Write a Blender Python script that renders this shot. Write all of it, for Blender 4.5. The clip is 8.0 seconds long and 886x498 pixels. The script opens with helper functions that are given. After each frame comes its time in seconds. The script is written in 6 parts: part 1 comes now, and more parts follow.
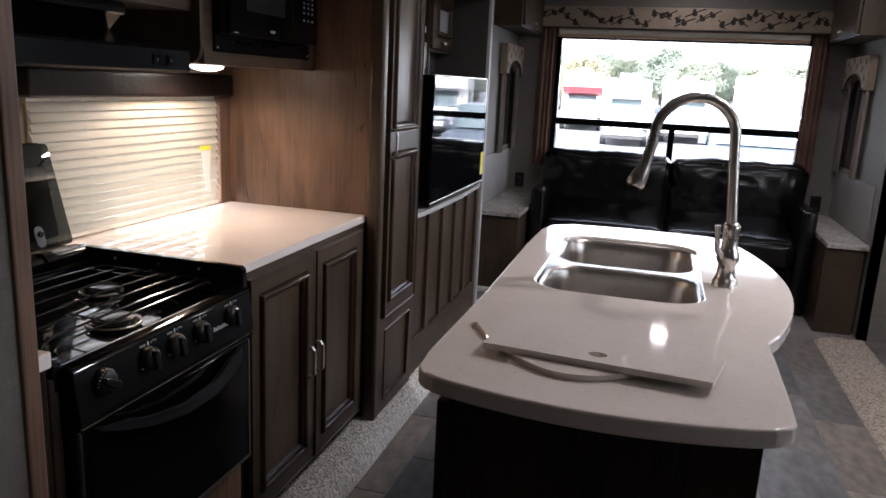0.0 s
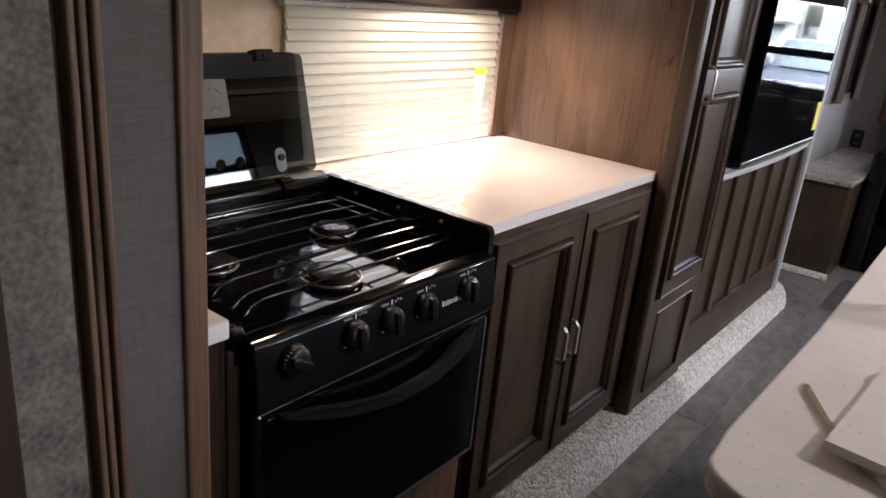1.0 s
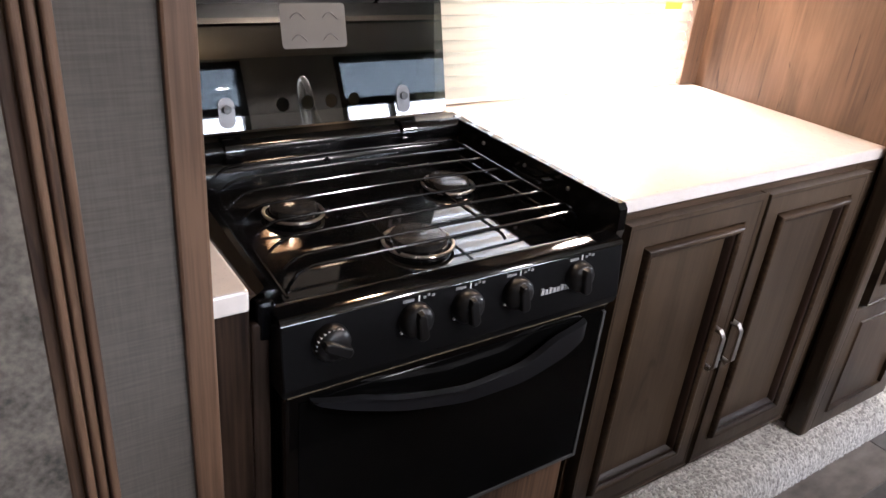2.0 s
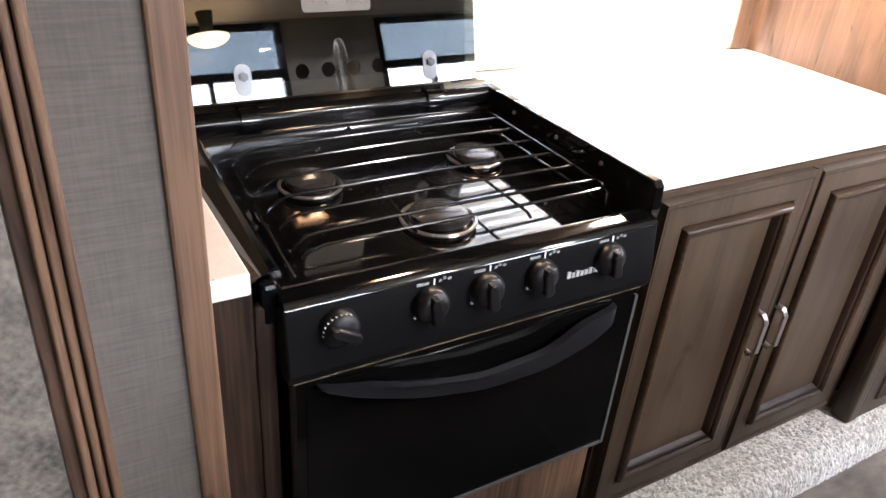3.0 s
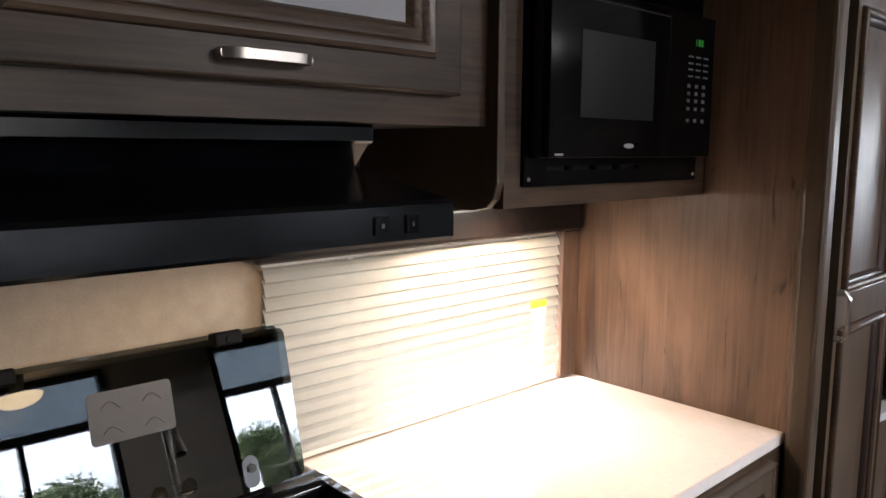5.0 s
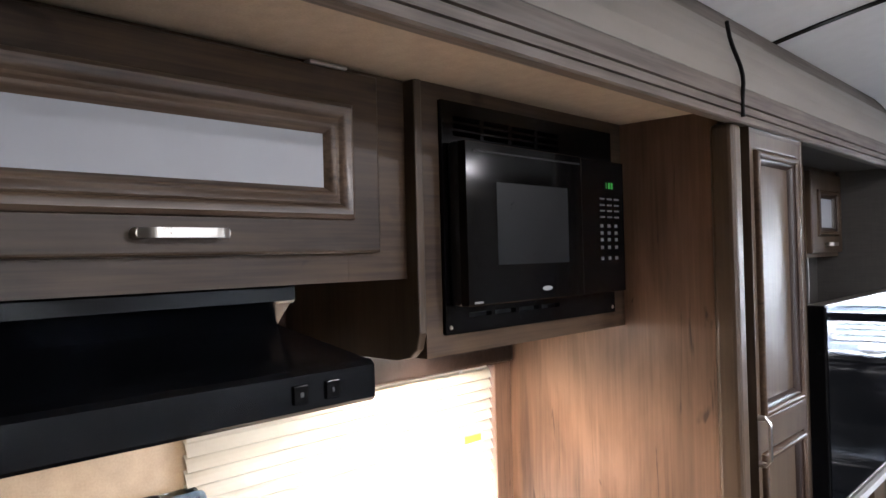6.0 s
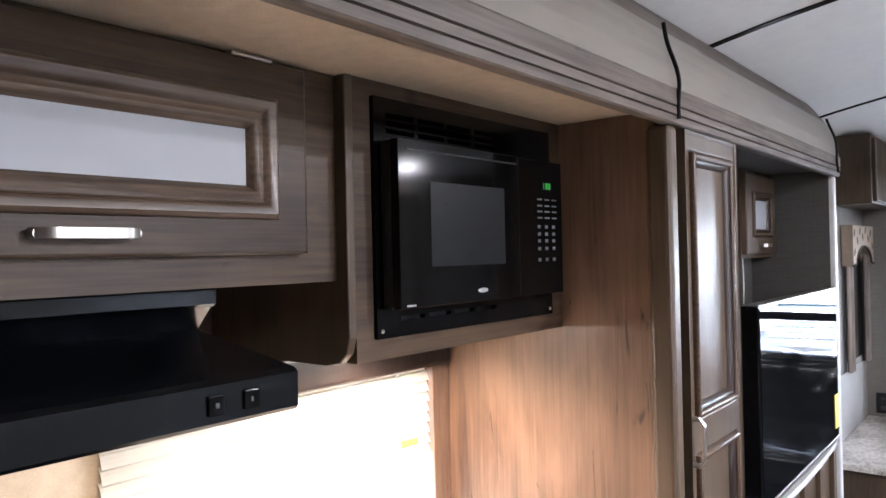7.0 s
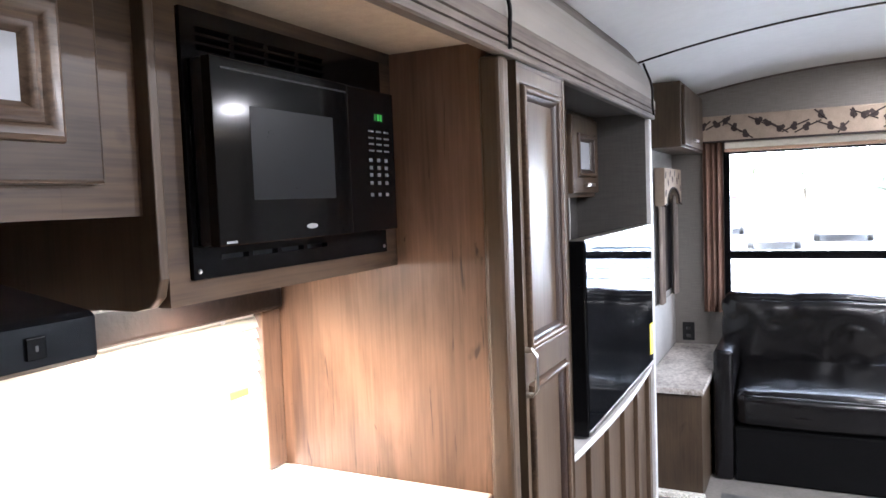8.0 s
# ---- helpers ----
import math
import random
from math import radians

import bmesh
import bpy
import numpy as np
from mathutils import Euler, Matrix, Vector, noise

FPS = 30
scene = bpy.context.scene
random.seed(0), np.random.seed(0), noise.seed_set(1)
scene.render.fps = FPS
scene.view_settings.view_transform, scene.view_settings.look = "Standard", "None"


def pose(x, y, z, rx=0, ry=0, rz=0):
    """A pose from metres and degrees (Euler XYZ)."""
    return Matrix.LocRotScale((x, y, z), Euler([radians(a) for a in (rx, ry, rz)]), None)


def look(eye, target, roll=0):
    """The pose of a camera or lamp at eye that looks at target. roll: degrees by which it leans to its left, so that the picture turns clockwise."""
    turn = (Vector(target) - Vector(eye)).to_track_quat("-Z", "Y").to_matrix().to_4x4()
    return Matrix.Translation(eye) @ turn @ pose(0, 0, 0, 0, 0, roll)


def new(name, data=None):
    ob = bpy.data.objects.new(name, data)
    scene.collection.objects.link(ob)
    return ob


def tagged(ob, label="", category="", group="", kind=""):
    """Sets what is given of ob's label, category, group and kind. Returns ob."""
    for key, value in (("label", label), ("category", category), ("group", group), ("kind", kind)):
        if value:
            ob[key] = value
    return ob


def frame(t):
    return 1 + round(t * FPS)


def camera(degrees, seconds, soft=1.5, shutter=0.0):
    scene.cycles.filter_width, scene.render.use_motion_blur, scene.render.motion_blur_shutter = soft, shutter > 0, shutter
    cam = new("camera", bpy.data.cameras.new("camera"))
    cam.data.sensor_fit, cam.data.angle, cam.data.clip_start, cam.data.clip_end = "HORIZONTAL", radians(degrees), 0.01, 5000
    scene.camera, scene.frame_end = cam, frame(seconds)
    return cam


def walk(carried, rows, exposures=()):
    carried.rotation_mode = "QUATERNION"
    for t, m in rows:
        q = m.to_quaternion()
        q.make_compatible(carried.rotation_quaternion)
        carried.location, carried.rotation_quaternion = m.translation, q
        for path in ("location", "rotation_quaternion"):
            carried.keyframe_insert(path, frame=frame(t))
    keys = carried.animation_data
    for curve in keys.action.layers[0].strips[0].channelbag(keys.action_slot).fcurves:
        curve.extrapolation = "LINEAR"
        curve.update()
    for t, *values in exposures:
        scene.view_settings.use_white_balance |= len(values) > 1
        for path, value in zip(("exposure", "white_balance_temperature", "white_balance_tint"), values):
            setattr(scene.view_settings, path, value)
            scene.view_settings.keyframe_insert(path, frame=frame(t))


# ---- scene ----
cam = camera(61.8, 8.0)
PATH = [
    (0, (0.373, 0.416, 1.351), (-0.155, 2.295, 0.913), 2.8),
    (0.5, (0.284, 0.634, 1.352), (-0.606, 2.35, 0.841), 3.8),
    (1, (0.193, 0.819, 1.33), (-0.945, 2.319, 0.656), 5.5),
    (1.5, (0.169, 1.011, 1.33), (-1.196, 2.235, 0.532), 6.6),
    (2, (0.157, 1.115, 1.325), (-1.298, 2.157, 0.432), 5.7),
    (3.5, (0.103, 1.203, 1.321), (-1.367, 2.117, 0.319), 4.8),
    (4, (0.08, 1.252, 1.355), (-1.366, 2.235, 0.383), 4.6),
    (4.5, (0.032, 1.302, 1.434), (-1.446, 2.47, 0.762), 3.5),
    (5, (0.009, 1.297, 1.466), (-1.446, 2.642, 1.198), 0.3),
    (5.2, (0.012, 1.294, 1.485), (-1.435, 2.667, 1.333), -0.6),
    (6.3, (0.05, 1.32, 1.544), (-1.278, 2.816, 1.576), -1.5),
    (6.5, (0.052, 1.329, 1.545), (-1.255, 2.842, 1.574), -1.4),
    (7, (0.037, 1.353, 1.542), (-1.212, 2.915, 1.554), -1.3),
    (7.5, (0.01, 1.383, 1.53), (-1.117, 3.035, 1.5), -2.0),
    (8, (0.006, 1.415, 1.508), (-0.874, 3.206, 1.377), -2.2),
]
EXPOSURES = [(t, stops, 5900 if t < 6 else 5600, 17 if t < 3 else 14) for t, stops in ((0, 3.5), (0.5, 3.76), (1, 3.95), (1.5, 4.2), (2, 4.8), (3.5, 5.8), (4, 5.85), (4.5, 5.45), (4.7, 5.2), (5, 4.2), (5.5, 4.6), (6.5, 5.3), (7, 5.55), (8, 5.85))]
walk(cam, [(t, look(eye, target, roll)) for t, eye, target, roll in PATH], EXPOSURES)

# ---- light ----
world = bpy.data.worlds.new("overcast_sky")
scene.world = world
world.use_nodes = True
wn, wl = world.node_tree.nodes, world.node_tree.links
sky = wn.new("ShaderNodeTexSky")
sky.sky_type, sky.sun_disc = "NISHITA", False
sky.sun_elevation, sky.sun_rotation = radians(40), radians(198)
sky.air_density, sky.dust_density = 1.0, 3.0
wn["Background"].inputs["Strength"].default_value = 0.15
pale = wn.new("ShaderNodeHueSaturation")
pale.inputs["Saturation"].default_value = 0.25
wl.new(sky.outputs["Color"], pale.inputs["Color"])
wl.new(pale.outputs["Color"], wn["Background"].inputs["Color"])


def lamp(name, kind, m, power, color=(1, 1, 1), **more):
    data = bpy.data.lights.new(name, kind)
    data.energy, data.color = power, color
    if kind == "AREA":
        data.shape, data.size, data.size_y = "RECTANGLE", more["size"][0], more["size"][1]
    elif kind == "SUN":
        data.angle = more["angle"]
    else:
        data.shadow_soft_size = more.get("radius", 0.03)
    if kind == "SPOT":
        data.spot_size, data.spot_blend = radians(more.get("cone", 140)), more.get("blend", 0.8)
    ob = new(name, data)
    ob.matrix_world = m
    return ob


lamp("sun", "SUN", look((-5, -15, 18), (0, 0, 0)), 3.5, (1, 0.97, 0.94), angle=radians(15))
for name, m, size in (("rear_window_portal", look((0.43, 6.32, 1.27), (0.43, 0, 1.27)), (1.75, 0.95)), ("side_window_portal", look((2.36, 2.0, 1.435), (-1, 2.0, 1.435)), (1.39, 0.97)), ("side_window_portal", look((2.36, 3.83, 1.435), (-1, 3.83, 1.435)), (0.94, 0.97)), ("kitchen_window_portal", look((-1.25, 2.36, 1.08), (0, 2.36, 1.08)), (0.77, 0.37))):
    lamp(name, "AREA", m, 1, size=size).data.cycles.is_portal = True
lamp("under_cabinet_light_beam", "SPOT", look((-0.99, 2.47, 1.342), (-0.99, 2.47, 0)), 1.12, (1, 0.69, 0.45), radius=0.03, cone=168, blend=0.55)
lamp("dome_light_glow", "POINT", pose(2.08, 2.2, 1.785), 0.35, (1, 0.8, 0.55), radius=0.02)
# the last two are unseen, added to brighten the floor and island
CEILING_AND_FILL_LIGHTS = ((1.40, 4.72, 0.34), (0.52, 5.75, 0.2), (1.2, 2.7, 1.6), (1.0, 0.9, 0.03), (0.62, 3.1, 0.8))
for x, y, power in CEILING_AND_FILL_LIGHTS:
    lamp("ceiling_or_fill_beam", "AREA", look((x, y, 2.168 - 0.145 * ((x - 0.43) / 1.175) ** 2), (x, y, 0)), power, (1, 0.93, 0.86), size=(0.09, 0.09))
lamp("hood_light_beam", "SPOT", look((-0.79, 1.785, 1.35), (-0.79, 1.785, 0)), 0.27, (1, 0.78, 0.52), radius=0.03, cone=168, blend=0.3)

# ---- materials ----


def mat(name, color, rough=0.5, metal=0.0, vary=0.12, scale=8.0, stretch=(1, 1, 1), dark=None, bump=0.0, bump_scale=None, coat=0.0, detail=6.0, emit=None, sheen=0.0, random_tone=0.0, rough_vary=0.08, spec=None):
    """A surface with variation at two scales: broad stains and fine grain, the latter also as relief."""
    m = bpy.data.materials.new(name)
    m.use_nodes = True
    n, l = m.node_tree.nodes, m.node_tree.links
    b = n["Principled BSDF"]
    co = n.new("ShaderNodeTexCoord")
    mp = n.new("ShaderNodeMapping")
    mp.inputs["Scale"].default_value = stretch
    l.new(co.outputs["Object"], mp.inputs["Vector"])
    fine = n.new("ShaderNodeTexNoise")
    fine.inputs["Scale"].default_value, fine.inputs["Detail"].default_value = scale, detail
    l.new(mp.outputs["Vector"], fine.inputs["Vector"])
    broad = n.new("ShaderNodeTexNoise")
    broad.inputs["Scale"].default_value, broad.inputs["Detail"].default_value = scale * 0.13, 3
    l.new(mp.outputs["Vector"], broad.inputs["Vector"])
    mixf = n.new("ShaderNodeMath")
    mixf.operation = "MULTIPLY_ADD"
    mixf.inputs[1].default_value = 0.5
    l.new(broad.outputs["Fac"], mixf.inputs[0])
    half = n.new("ShaderNodeMath")
    half.operation = "MULTIPLY"
    half.inputs[1].default_value = 0.5
    l.new(fine.outputs["Fac"], half.inputs[0])
    l.new(half.outputs[0], mixf.inputs[2])
    ramp = n.new("ShaderNodeValToRGB")
    ramp.color_ramp.elements[0].position, ramp.color_ramp.elements[1].position = 0.34, 0.66
    lo = dark or tuple(c * (1 - 2 * vary) for c in color)
    hi = tuple(min(1, c * (1 + vary)) for c in color)
    ramp.color_ramp.elements[0].color, ramp.color_ramp.elements[1].color = (*lo, 1), (*hi, 1)
    l.new(mixf.outputs[0], ramp.inputs["Fac"])
    last = ramp.outputs["Color"]
    if random_tone:
        info = n.new("ShaderNodeObjectInfo")
        hs = n.new("ShaderNodeHueSaturation")
        rng = n.new("ShaderNodeMapRange")
        rng.inputs["To Min"].default_value, rng.inputs["To Max"].default_value = 1 - random_tone, 1 + random_tone
        l.new(info.outputs["Random"], rng.inputs["Value"])
        l.new(rng.outputs["Result"], hs.inputs["Value"])
        l.new(last, hs.inputs["Color"])
        last = hs.outputs["Color"]
    l.new(last, b.inputs["Base Color"])
    rr = n.new("ShaderNodeMapRange")
    rr.inputs["To Min"].default_value, rr.inputs["To Max"].default_value = max(0.02, rough - rough_vary), min(1, rough + rough_vary)
    l.new(mixf.outputs[0], rr.inputs["Value"])
    l.new(rr.outputs["Result"], b.inputs["Roughness"])
    b.inputs["Metallic"].default_value = metal
    b.inputs["Coat Weight"].default_value = coat
    b.inputs["Sheen Weight"].default_value = sheen
    if spec is not None:
        b.inputs["Specular IOR Level"].default_value = spec
    if bump:
        bp = n.new("ShaderNodeBump")
        bp.inputs["Strength"].default_value, bp.inputs["Distance"].default_value = bump, 0.002
        if bump_scale:
            bt = n.new("ShaderNodeTexNoise")
            bt.inputs["Scale"].default_value, bt.inputs["Detail"].default_value = bump_scale, 4
            l.new(mp.outputs["Vector"], bt.inputs["Vector"])
            l.new(bt.outputs["Fac"], bp.inputs["Height"])
        else:
            l.new(fine.outputs["Fac"], bp.inputs["Height"])
        l.new(bp.outputs["Normal"], b.inputs["Normal"])
    if emit:
        b.inputs["Emission Color"].default_value, b.inputs["Emission Strength"].default_value = (*emit[0], 1), emit[1]
    return m


def wood(name, light, dark, along="z", rough=0.42, coat=0.15, knots=0.5, grain=1.0, figure=0.22, flecks=0.0, spec=0.35):
    """Stained board: long fibres, cloudy stain, and dark knots with rings drawn out along the grain."""
    m = bpy.data.materials.new(name)
    m.use_nodes = True
    n, l = m.node_tree.nodes, m.node_tree.links
    b = n["Principled BSDF"]
    co, info, add = n.new("ShaderNodeTexCoord"), n.new("ShaderNodeObjectInfo"), n.new("ShaderNodeVectorMath")
    sh = n.new("ShaderNodeVectorMath")
    sh.operation, sh.inputs[1].default_value = "SCALE", (0, 0, 0)
    comb = n.new("ShaderNodeCombineXYZ")
    for k in range(3):
        l.new(info.outputs["Random"], comb.inputs[k])
    l.new(comb.outputs[0], sh.inputs[0])
    sh.inputs["Scale"].default_value = 7.0
    l.new(co.outputs["Object"], add.inputs[0])
    l.new(sh.outputs[0], add.inputs[1])

    def noise_at(scale, squash, detail, distort=0.0):
        mp = n.new("ShaderNodeMapping")
        mp.inputs["Scale"].default_value = tuple(squash if a == along else 1.0 for a in "xyz")
        l.new(add.outputs[0], mp.inputs["Vector"])
        t = n.new("ShaderNodeTexNoise")
        t.inputs["Scale"].default_value, t.inputs["Detail"].default_value, t.inputs["Distortion"].default_value = scale, detail, distort
        l.new(mp.outputs[0], t.inputs["Vector"])
        return t.outputs["Fac"]

    fibre, cloud, ring = noise_at(150, 0.03, 5), noise_at(7, 0.35, 4, 0.8), noise_at(15, 0.16, 4, 2.2)
    spot = noise_at(11, 0.4, 3, 1.2)

    def mix(a, wa, c, wc, off):
        q = n.new("ShaderNodeMath")
        q.operation = "MULTIPLY_ADD"
        q.inputs[1].default_value, q.inputs[2].default_value = wa, off
        l.new(a, q.inputs[0])
        r = n.new("ShaderNodeMath")
        r.operation = "MULTIPLY_ADD"
        r.inputs[1].default_value = wc
        l.new(c, r.inputs[0])
        l.new(q.outputs[0], r.inputs[2])
        return r.outputs[0]

    blotch = noise_at(2.6, 0.6, 3, 0.6)
    v = mix(fibre, 0.9 * grain, cloud, 0.6, -0.25)
    v = mix(v, 1.0, blotch, 0.4, -0.2)
    v = mix(v, 1.0, ring, figure, 0.45 * (1 - grain) - 0.59 * figure)
    kn = n.new("ShaderNodeMapRange")
    kn.inputs["From Min"].default_value, kn.inputs["From Max"].default_value = 0.67, 0.75
    kn.inputs["To Min"].default_value, kn.inputs["To Max"].default_value = 0.0, -knots
    l.new(spot, kn.inputs["Value"])
    v = mix(v, 1.0, kn.outputs["Result"], 1.0, 0.0)
    if flecks:
        fl = n.new("ShaderNodeMapRange")
        fl.inputs["From Min"].default_value, fl.inputs["From Max"].default_value = 0.655, 0.76
        fl.inputs["To Min"].default_value, fl.inputs["To Max"].default_value = 0.0, -flecks
        l.new(noise_at(38, 0.07, 4, 1.4), fl.inputs["Value"])
        v = mix(v, 1.0, fl.outputs["Result"], 1.0, 0.0)
    b.inputs["Specular IOR Level"].default_value = spec
    ramp = n.new("ShaderNodeValToRGB")
    ramp.color_ramp.elements[0].position, ramp.color_ramp.elements[1].position = 0.24, 0.62
    ramp.color_ramp.elements[0].color, ramp.color_ramp.elements[1].color = (*dark, 1), (*light, 1)
    l.new(v, ramp.inputs["Fac"])
    l.new(ramp.outputs["Color"], b.inputs["Base Color"])
    rr = n.new("ShaderNodeMapRange")
    rr.inputs["To Min"].default_value, rr.inputs["To Max"].default_value = rough + 0.1, rough - 0.08
    l.new(v, rr.inputs["Value"])
    l.new(rr.outputs["Result"], b.inputs["Roughness"])
    b.inputs["Coat Weight"].default_value, b.inputs["Coat Roughness"].default_value = coat, 0.22
    bp = n.new("ShaderNodeBump")
    bp.inputs["Strength"].default_value, bp.inputs["Distance"].default_value = 0.05, 0.001
    l.new(fibre, bp.inputs["Height"])
    l.new(bp.outputs["Normal"], b.inputs["Normal"])
    return m


STAIN = wood("grey_stained_maple", (0.07, 0.0472, 0.0287), (0.028, 0.0176, 0.0102), rough=0.37, coat=0.08, spec=0.32, knots=0.2, grain=0.4, figure=0.24)
STAIN_H = wood("grey_stained_maple_level", (0.066, 0.041, 0.0232), (0.0175, 0.0098, 0.0054), "y", rough=0.38, coat=0.05, spec=0.26, knots=0.4, grain=0.7, figure=0.36)
GLAZE = wood("dark_glazed_edge", (0.026, 0.0135, 0.0075), (0.009, 0.005, 0.0032), rough=0.4, coat=0.1, knots=0.1, grain=0.4, figure=0.1)
OAK = wood("walnut_laminate", (0.14, 0.085, 0.0545), (0.036, 0.0203, 0.0127), "z", 0.4, 0.05, 0.5, 0.36, 0.3, 0.35, 0.3)
TRIMWOOD = wood("brown_trim_wood", (0.15, 0.086, 0.05), (0.048, 0.025, 0.014), "z", 0.5, 0.0, 0.3)
BLACK = mat("black_enamel", (0.002, 0.002, 0.0021), 0.07, vary=0.1, scale=40, rough_vary=0.02, spec=0.95)
BACKRIM = mat("worn_black_enamel", (0.0025, 0.0025, 0.0025), 0.14, vary=0.2, scale=30, spec=0.3)
BLACKMATT = mat("black_painted_steel", (0.0028, 0.0028, 0.003), 0.16, vary=0.15, scale=60, spec=0.12)
BLACKGLASS = mat("black_glass", (0.004, 0.004, 0.005), 0.04, vary=0.1, scale=5, rough_vary=0.015)
SCREEN = mat("dark_screen_glass", (0.003, 0.0033, 0.0038), 0.03, vary=0.1, scale=5, rough_vary=0.008, spec=0.32)
OVENFRONT = mat("gloss_black_plastic", (0.0018, 0.0018, 0.0019), 0.1, vary=0.1, scale=40, rough_vary=0.02, spec=0.25)
PLASTIC = mat("black_plastic", (0.007, 0.007, 0.0075), 0.33, vary=0.15, scale=80, spec=0.35)
NICKEL = mat("brushed_nickel", (0.55, 0.52, 0.48), 0.28, 1.0, vary=0.03, scale=90, rough_vary=0.03)
STEEL = mat("brushed_steel", (0.44, 0.405, 0.365), 0.3, 1.0, vary=0.06, scale=50, stretch=(1, 12, 1))
STONEWALL = mat("stone_print_wall", (0.14, 0.12, 0.096), 0.75, vary=0.36, scale=130, bump=0.15)
CEIL = mat("white_ceiling_board", (0.72, 0.72, 0.71), 0.6, vary=0.03, scale=20, bump=0.03)
FASCIA = wood("weathered_fascia_wood", (0.112, 0.09, 0.072), (0.05, 0.037, 0.029), "y", 0.5, 0.0, 0.3)
GROUT = mat("tile_joint", (0.24, 0.225, 0.205), 0.8, vary=0.1, scale=60)
LEATHER = mat("black_leather", (0.0035, 0.0032, 0.0034), 0.25, vary=0.15, scale=14, coat=0.15, rough_vary=0.06, spec=0.33, bump=0.14, bump_scale=380)
BLACKCLOTH = mat("black_upholstery_cloth", (0.004, 0.004, 0.0042), 0.75, vary=0.2, scale=90, spec=0.08, bump=0.1)
CORD = mat("black_seal_rubber", (0.003, 0.003, 0.003), 0.5, vary=0.1, scale=60, spec=0.1)
FROST = mat("frosted_glass_panel", (0.33, 0.345, 0.365), 0.5, vary=0.03, scale=10)
BLIND = mat("cream_blind_slat", (0.54, 0.52, 0.45), 0.45, vary=0.04, scale=30)


def let_light_through(m, share):
    """Mixes in a translucent share of the surface's own colour."""
    n, l = m.node_tree.nodes, m.node_tree.links
    tr, mix = n.new("ShaderNodeBsdfTranslucent"), n.new("ShaderNodeMixShader")
    l.new(n["Principled BSDF"].inputs["Base Color"].links[0].from_socket, tr.inputs["Color"])
    mix.inputs["Fac"].default_value = share
    l.new(n["Principled BSDF"].outputs[0], mix.inputs[1])
    l.new(tr.outputs[0], mix.inputs[2])
    l.new(mix.outputs[0], n["Material Output"].inputs["Surface"])


let_light_through(BLIND, 0.42)
CREAM = mat("cream_headrail", (0.76, 0.71, 0.6), 0.45, vary=0.04, scale=30)
DARKLEATHER = mat("dark_brown_padded_vinyl", (0.008, 0.0054, 0.0045), 0.36, vary=0.35, scale=26, bump=0.9, bump_scale=38, coat=0.05, spec=0.3)
WHITE = mat("white_plastic", (0.75, 0.75, 0.73), 0.4, vary=0.03, scale=30)
YELLOW = mat("yellow_paper", (0.8, 0.68, 0.05), 0.6, vary=0.05, scale=30)
FABRIC = mat("cream_valance_fabric", (0.27, 0.213, 0.16), 0.9, vary=0.1, scale=200, bump=0.2)
LEAF = mat("dark_leaf_print", (0.03, 0.02, 0.018), 0.9, vary=0.1, scale=60)
DRAPE = mat("brown_drape", (0.2, 0.115, 0.08), 0.85, vary=0.15, scale=60, bump=0.2)
GRANITE = mat("granite_print_top", (0.52, 0.49, 0.45), 0.3, vary=0.4, scale=55, dark=(0.16, 0.135, 0.115), stretch=(1, 0.6, 1))
RUBBER = mat("black_rubber", (0.01, 0.01, 0.01), 0.6, vary=0.1, scale=40)
PEACH = mat("shade_roll", (0.6, 0.4, 0.28), 0.7, vary=0.05, scale=30)

TRIMDARK = wood("dark_streaked_wood", (0.045, 0.027, 0.017), (0.009, 0.005, 0.0032), "z", 0.5, 0.0, 0.5, 0.8, 0.4, 0.3, 0.15)
DARKSTAIN = wood("dark_stained_wood", (0.04, 0.025, 0.017), (0.014, 0.008, 0.0052), "z", 0.48, 0.0, 0.4, spec=0.2)
MOULD = wood("bronzed_moulding_wood", (0.135, 0.092, 0.06), (0.05, 0.031, 0.02), "y", 0.38, 0.2, 0.2)
SATIN = mat("pale_satin_trim", (0.4, 0.39, 0.375), 0.42, vary=0.06, scale=40)
HOODBLACK = mat("black_hood_steel", (0.003, 0.0035, 0.0045), 0.2, vary=0.15, scale=30, stretch=(1, 0.3, 1), spec=0.2)
PANELBLACK = mat("satin_black_panel", (0.0038, 0.0036, 0.0036), 0.38, vary=0.12, scale=120, bump=0.05, spec=0.16)
KNOB = mat("black_knob_plastic", (0.006, 0.0053, 0.005), 0.38, vary=0.1, scale=60, spec=0.35)
HANDLEGREY = mat("charcoal_handle", (0.009, 0.009, 0.0105), 0.42, vary=0.1, scale=60, spec=0.35)
OVENGLASS = mat("oven_glass", (0.0025, 0.0025, 0.0025), 0.12, vary=0.1, scale=6, spec=0.28)
GILT = mat("scuffed_door_edge", (0.2, 0.16, 0.1), 0.45, 0.5, vary=0.45, scale=140, dark=(0.02, 0.018, 0.015))
BURNERCAP = mat("burner_cap_enamel", (0.02, 0.019, 0.018), 0.2, vary=0.15, scale=30)
GRATE = mat("black_wire_enamel", (0.003, 0.003, 0.003), 0.13, vary=0.15, scale=60)
KEYPRINT = mat("dim_key_print", (0.04, 0.04, 0.041), 0.5, vary=0.1, scale=80)
SILVERPRINT = mat("silver_print", (0.4, 0.4, 0.4), 0.5, vary=0.05, scale=40)
GREYMARK = mat("grey_print", (0.2, 0.2, 0.2), 0.6, vary=0.05, scale=40)
PERF = mat("perforated_window", (0.0085, 0.009, 0.0098), 0.28, vary=0.03, scale=200, spec=0.25, rough_vary=0.02)
PAPER = mat("white_print", (0.75, 0.74, 0.7), 0.6, vary=0.03, scale=40)
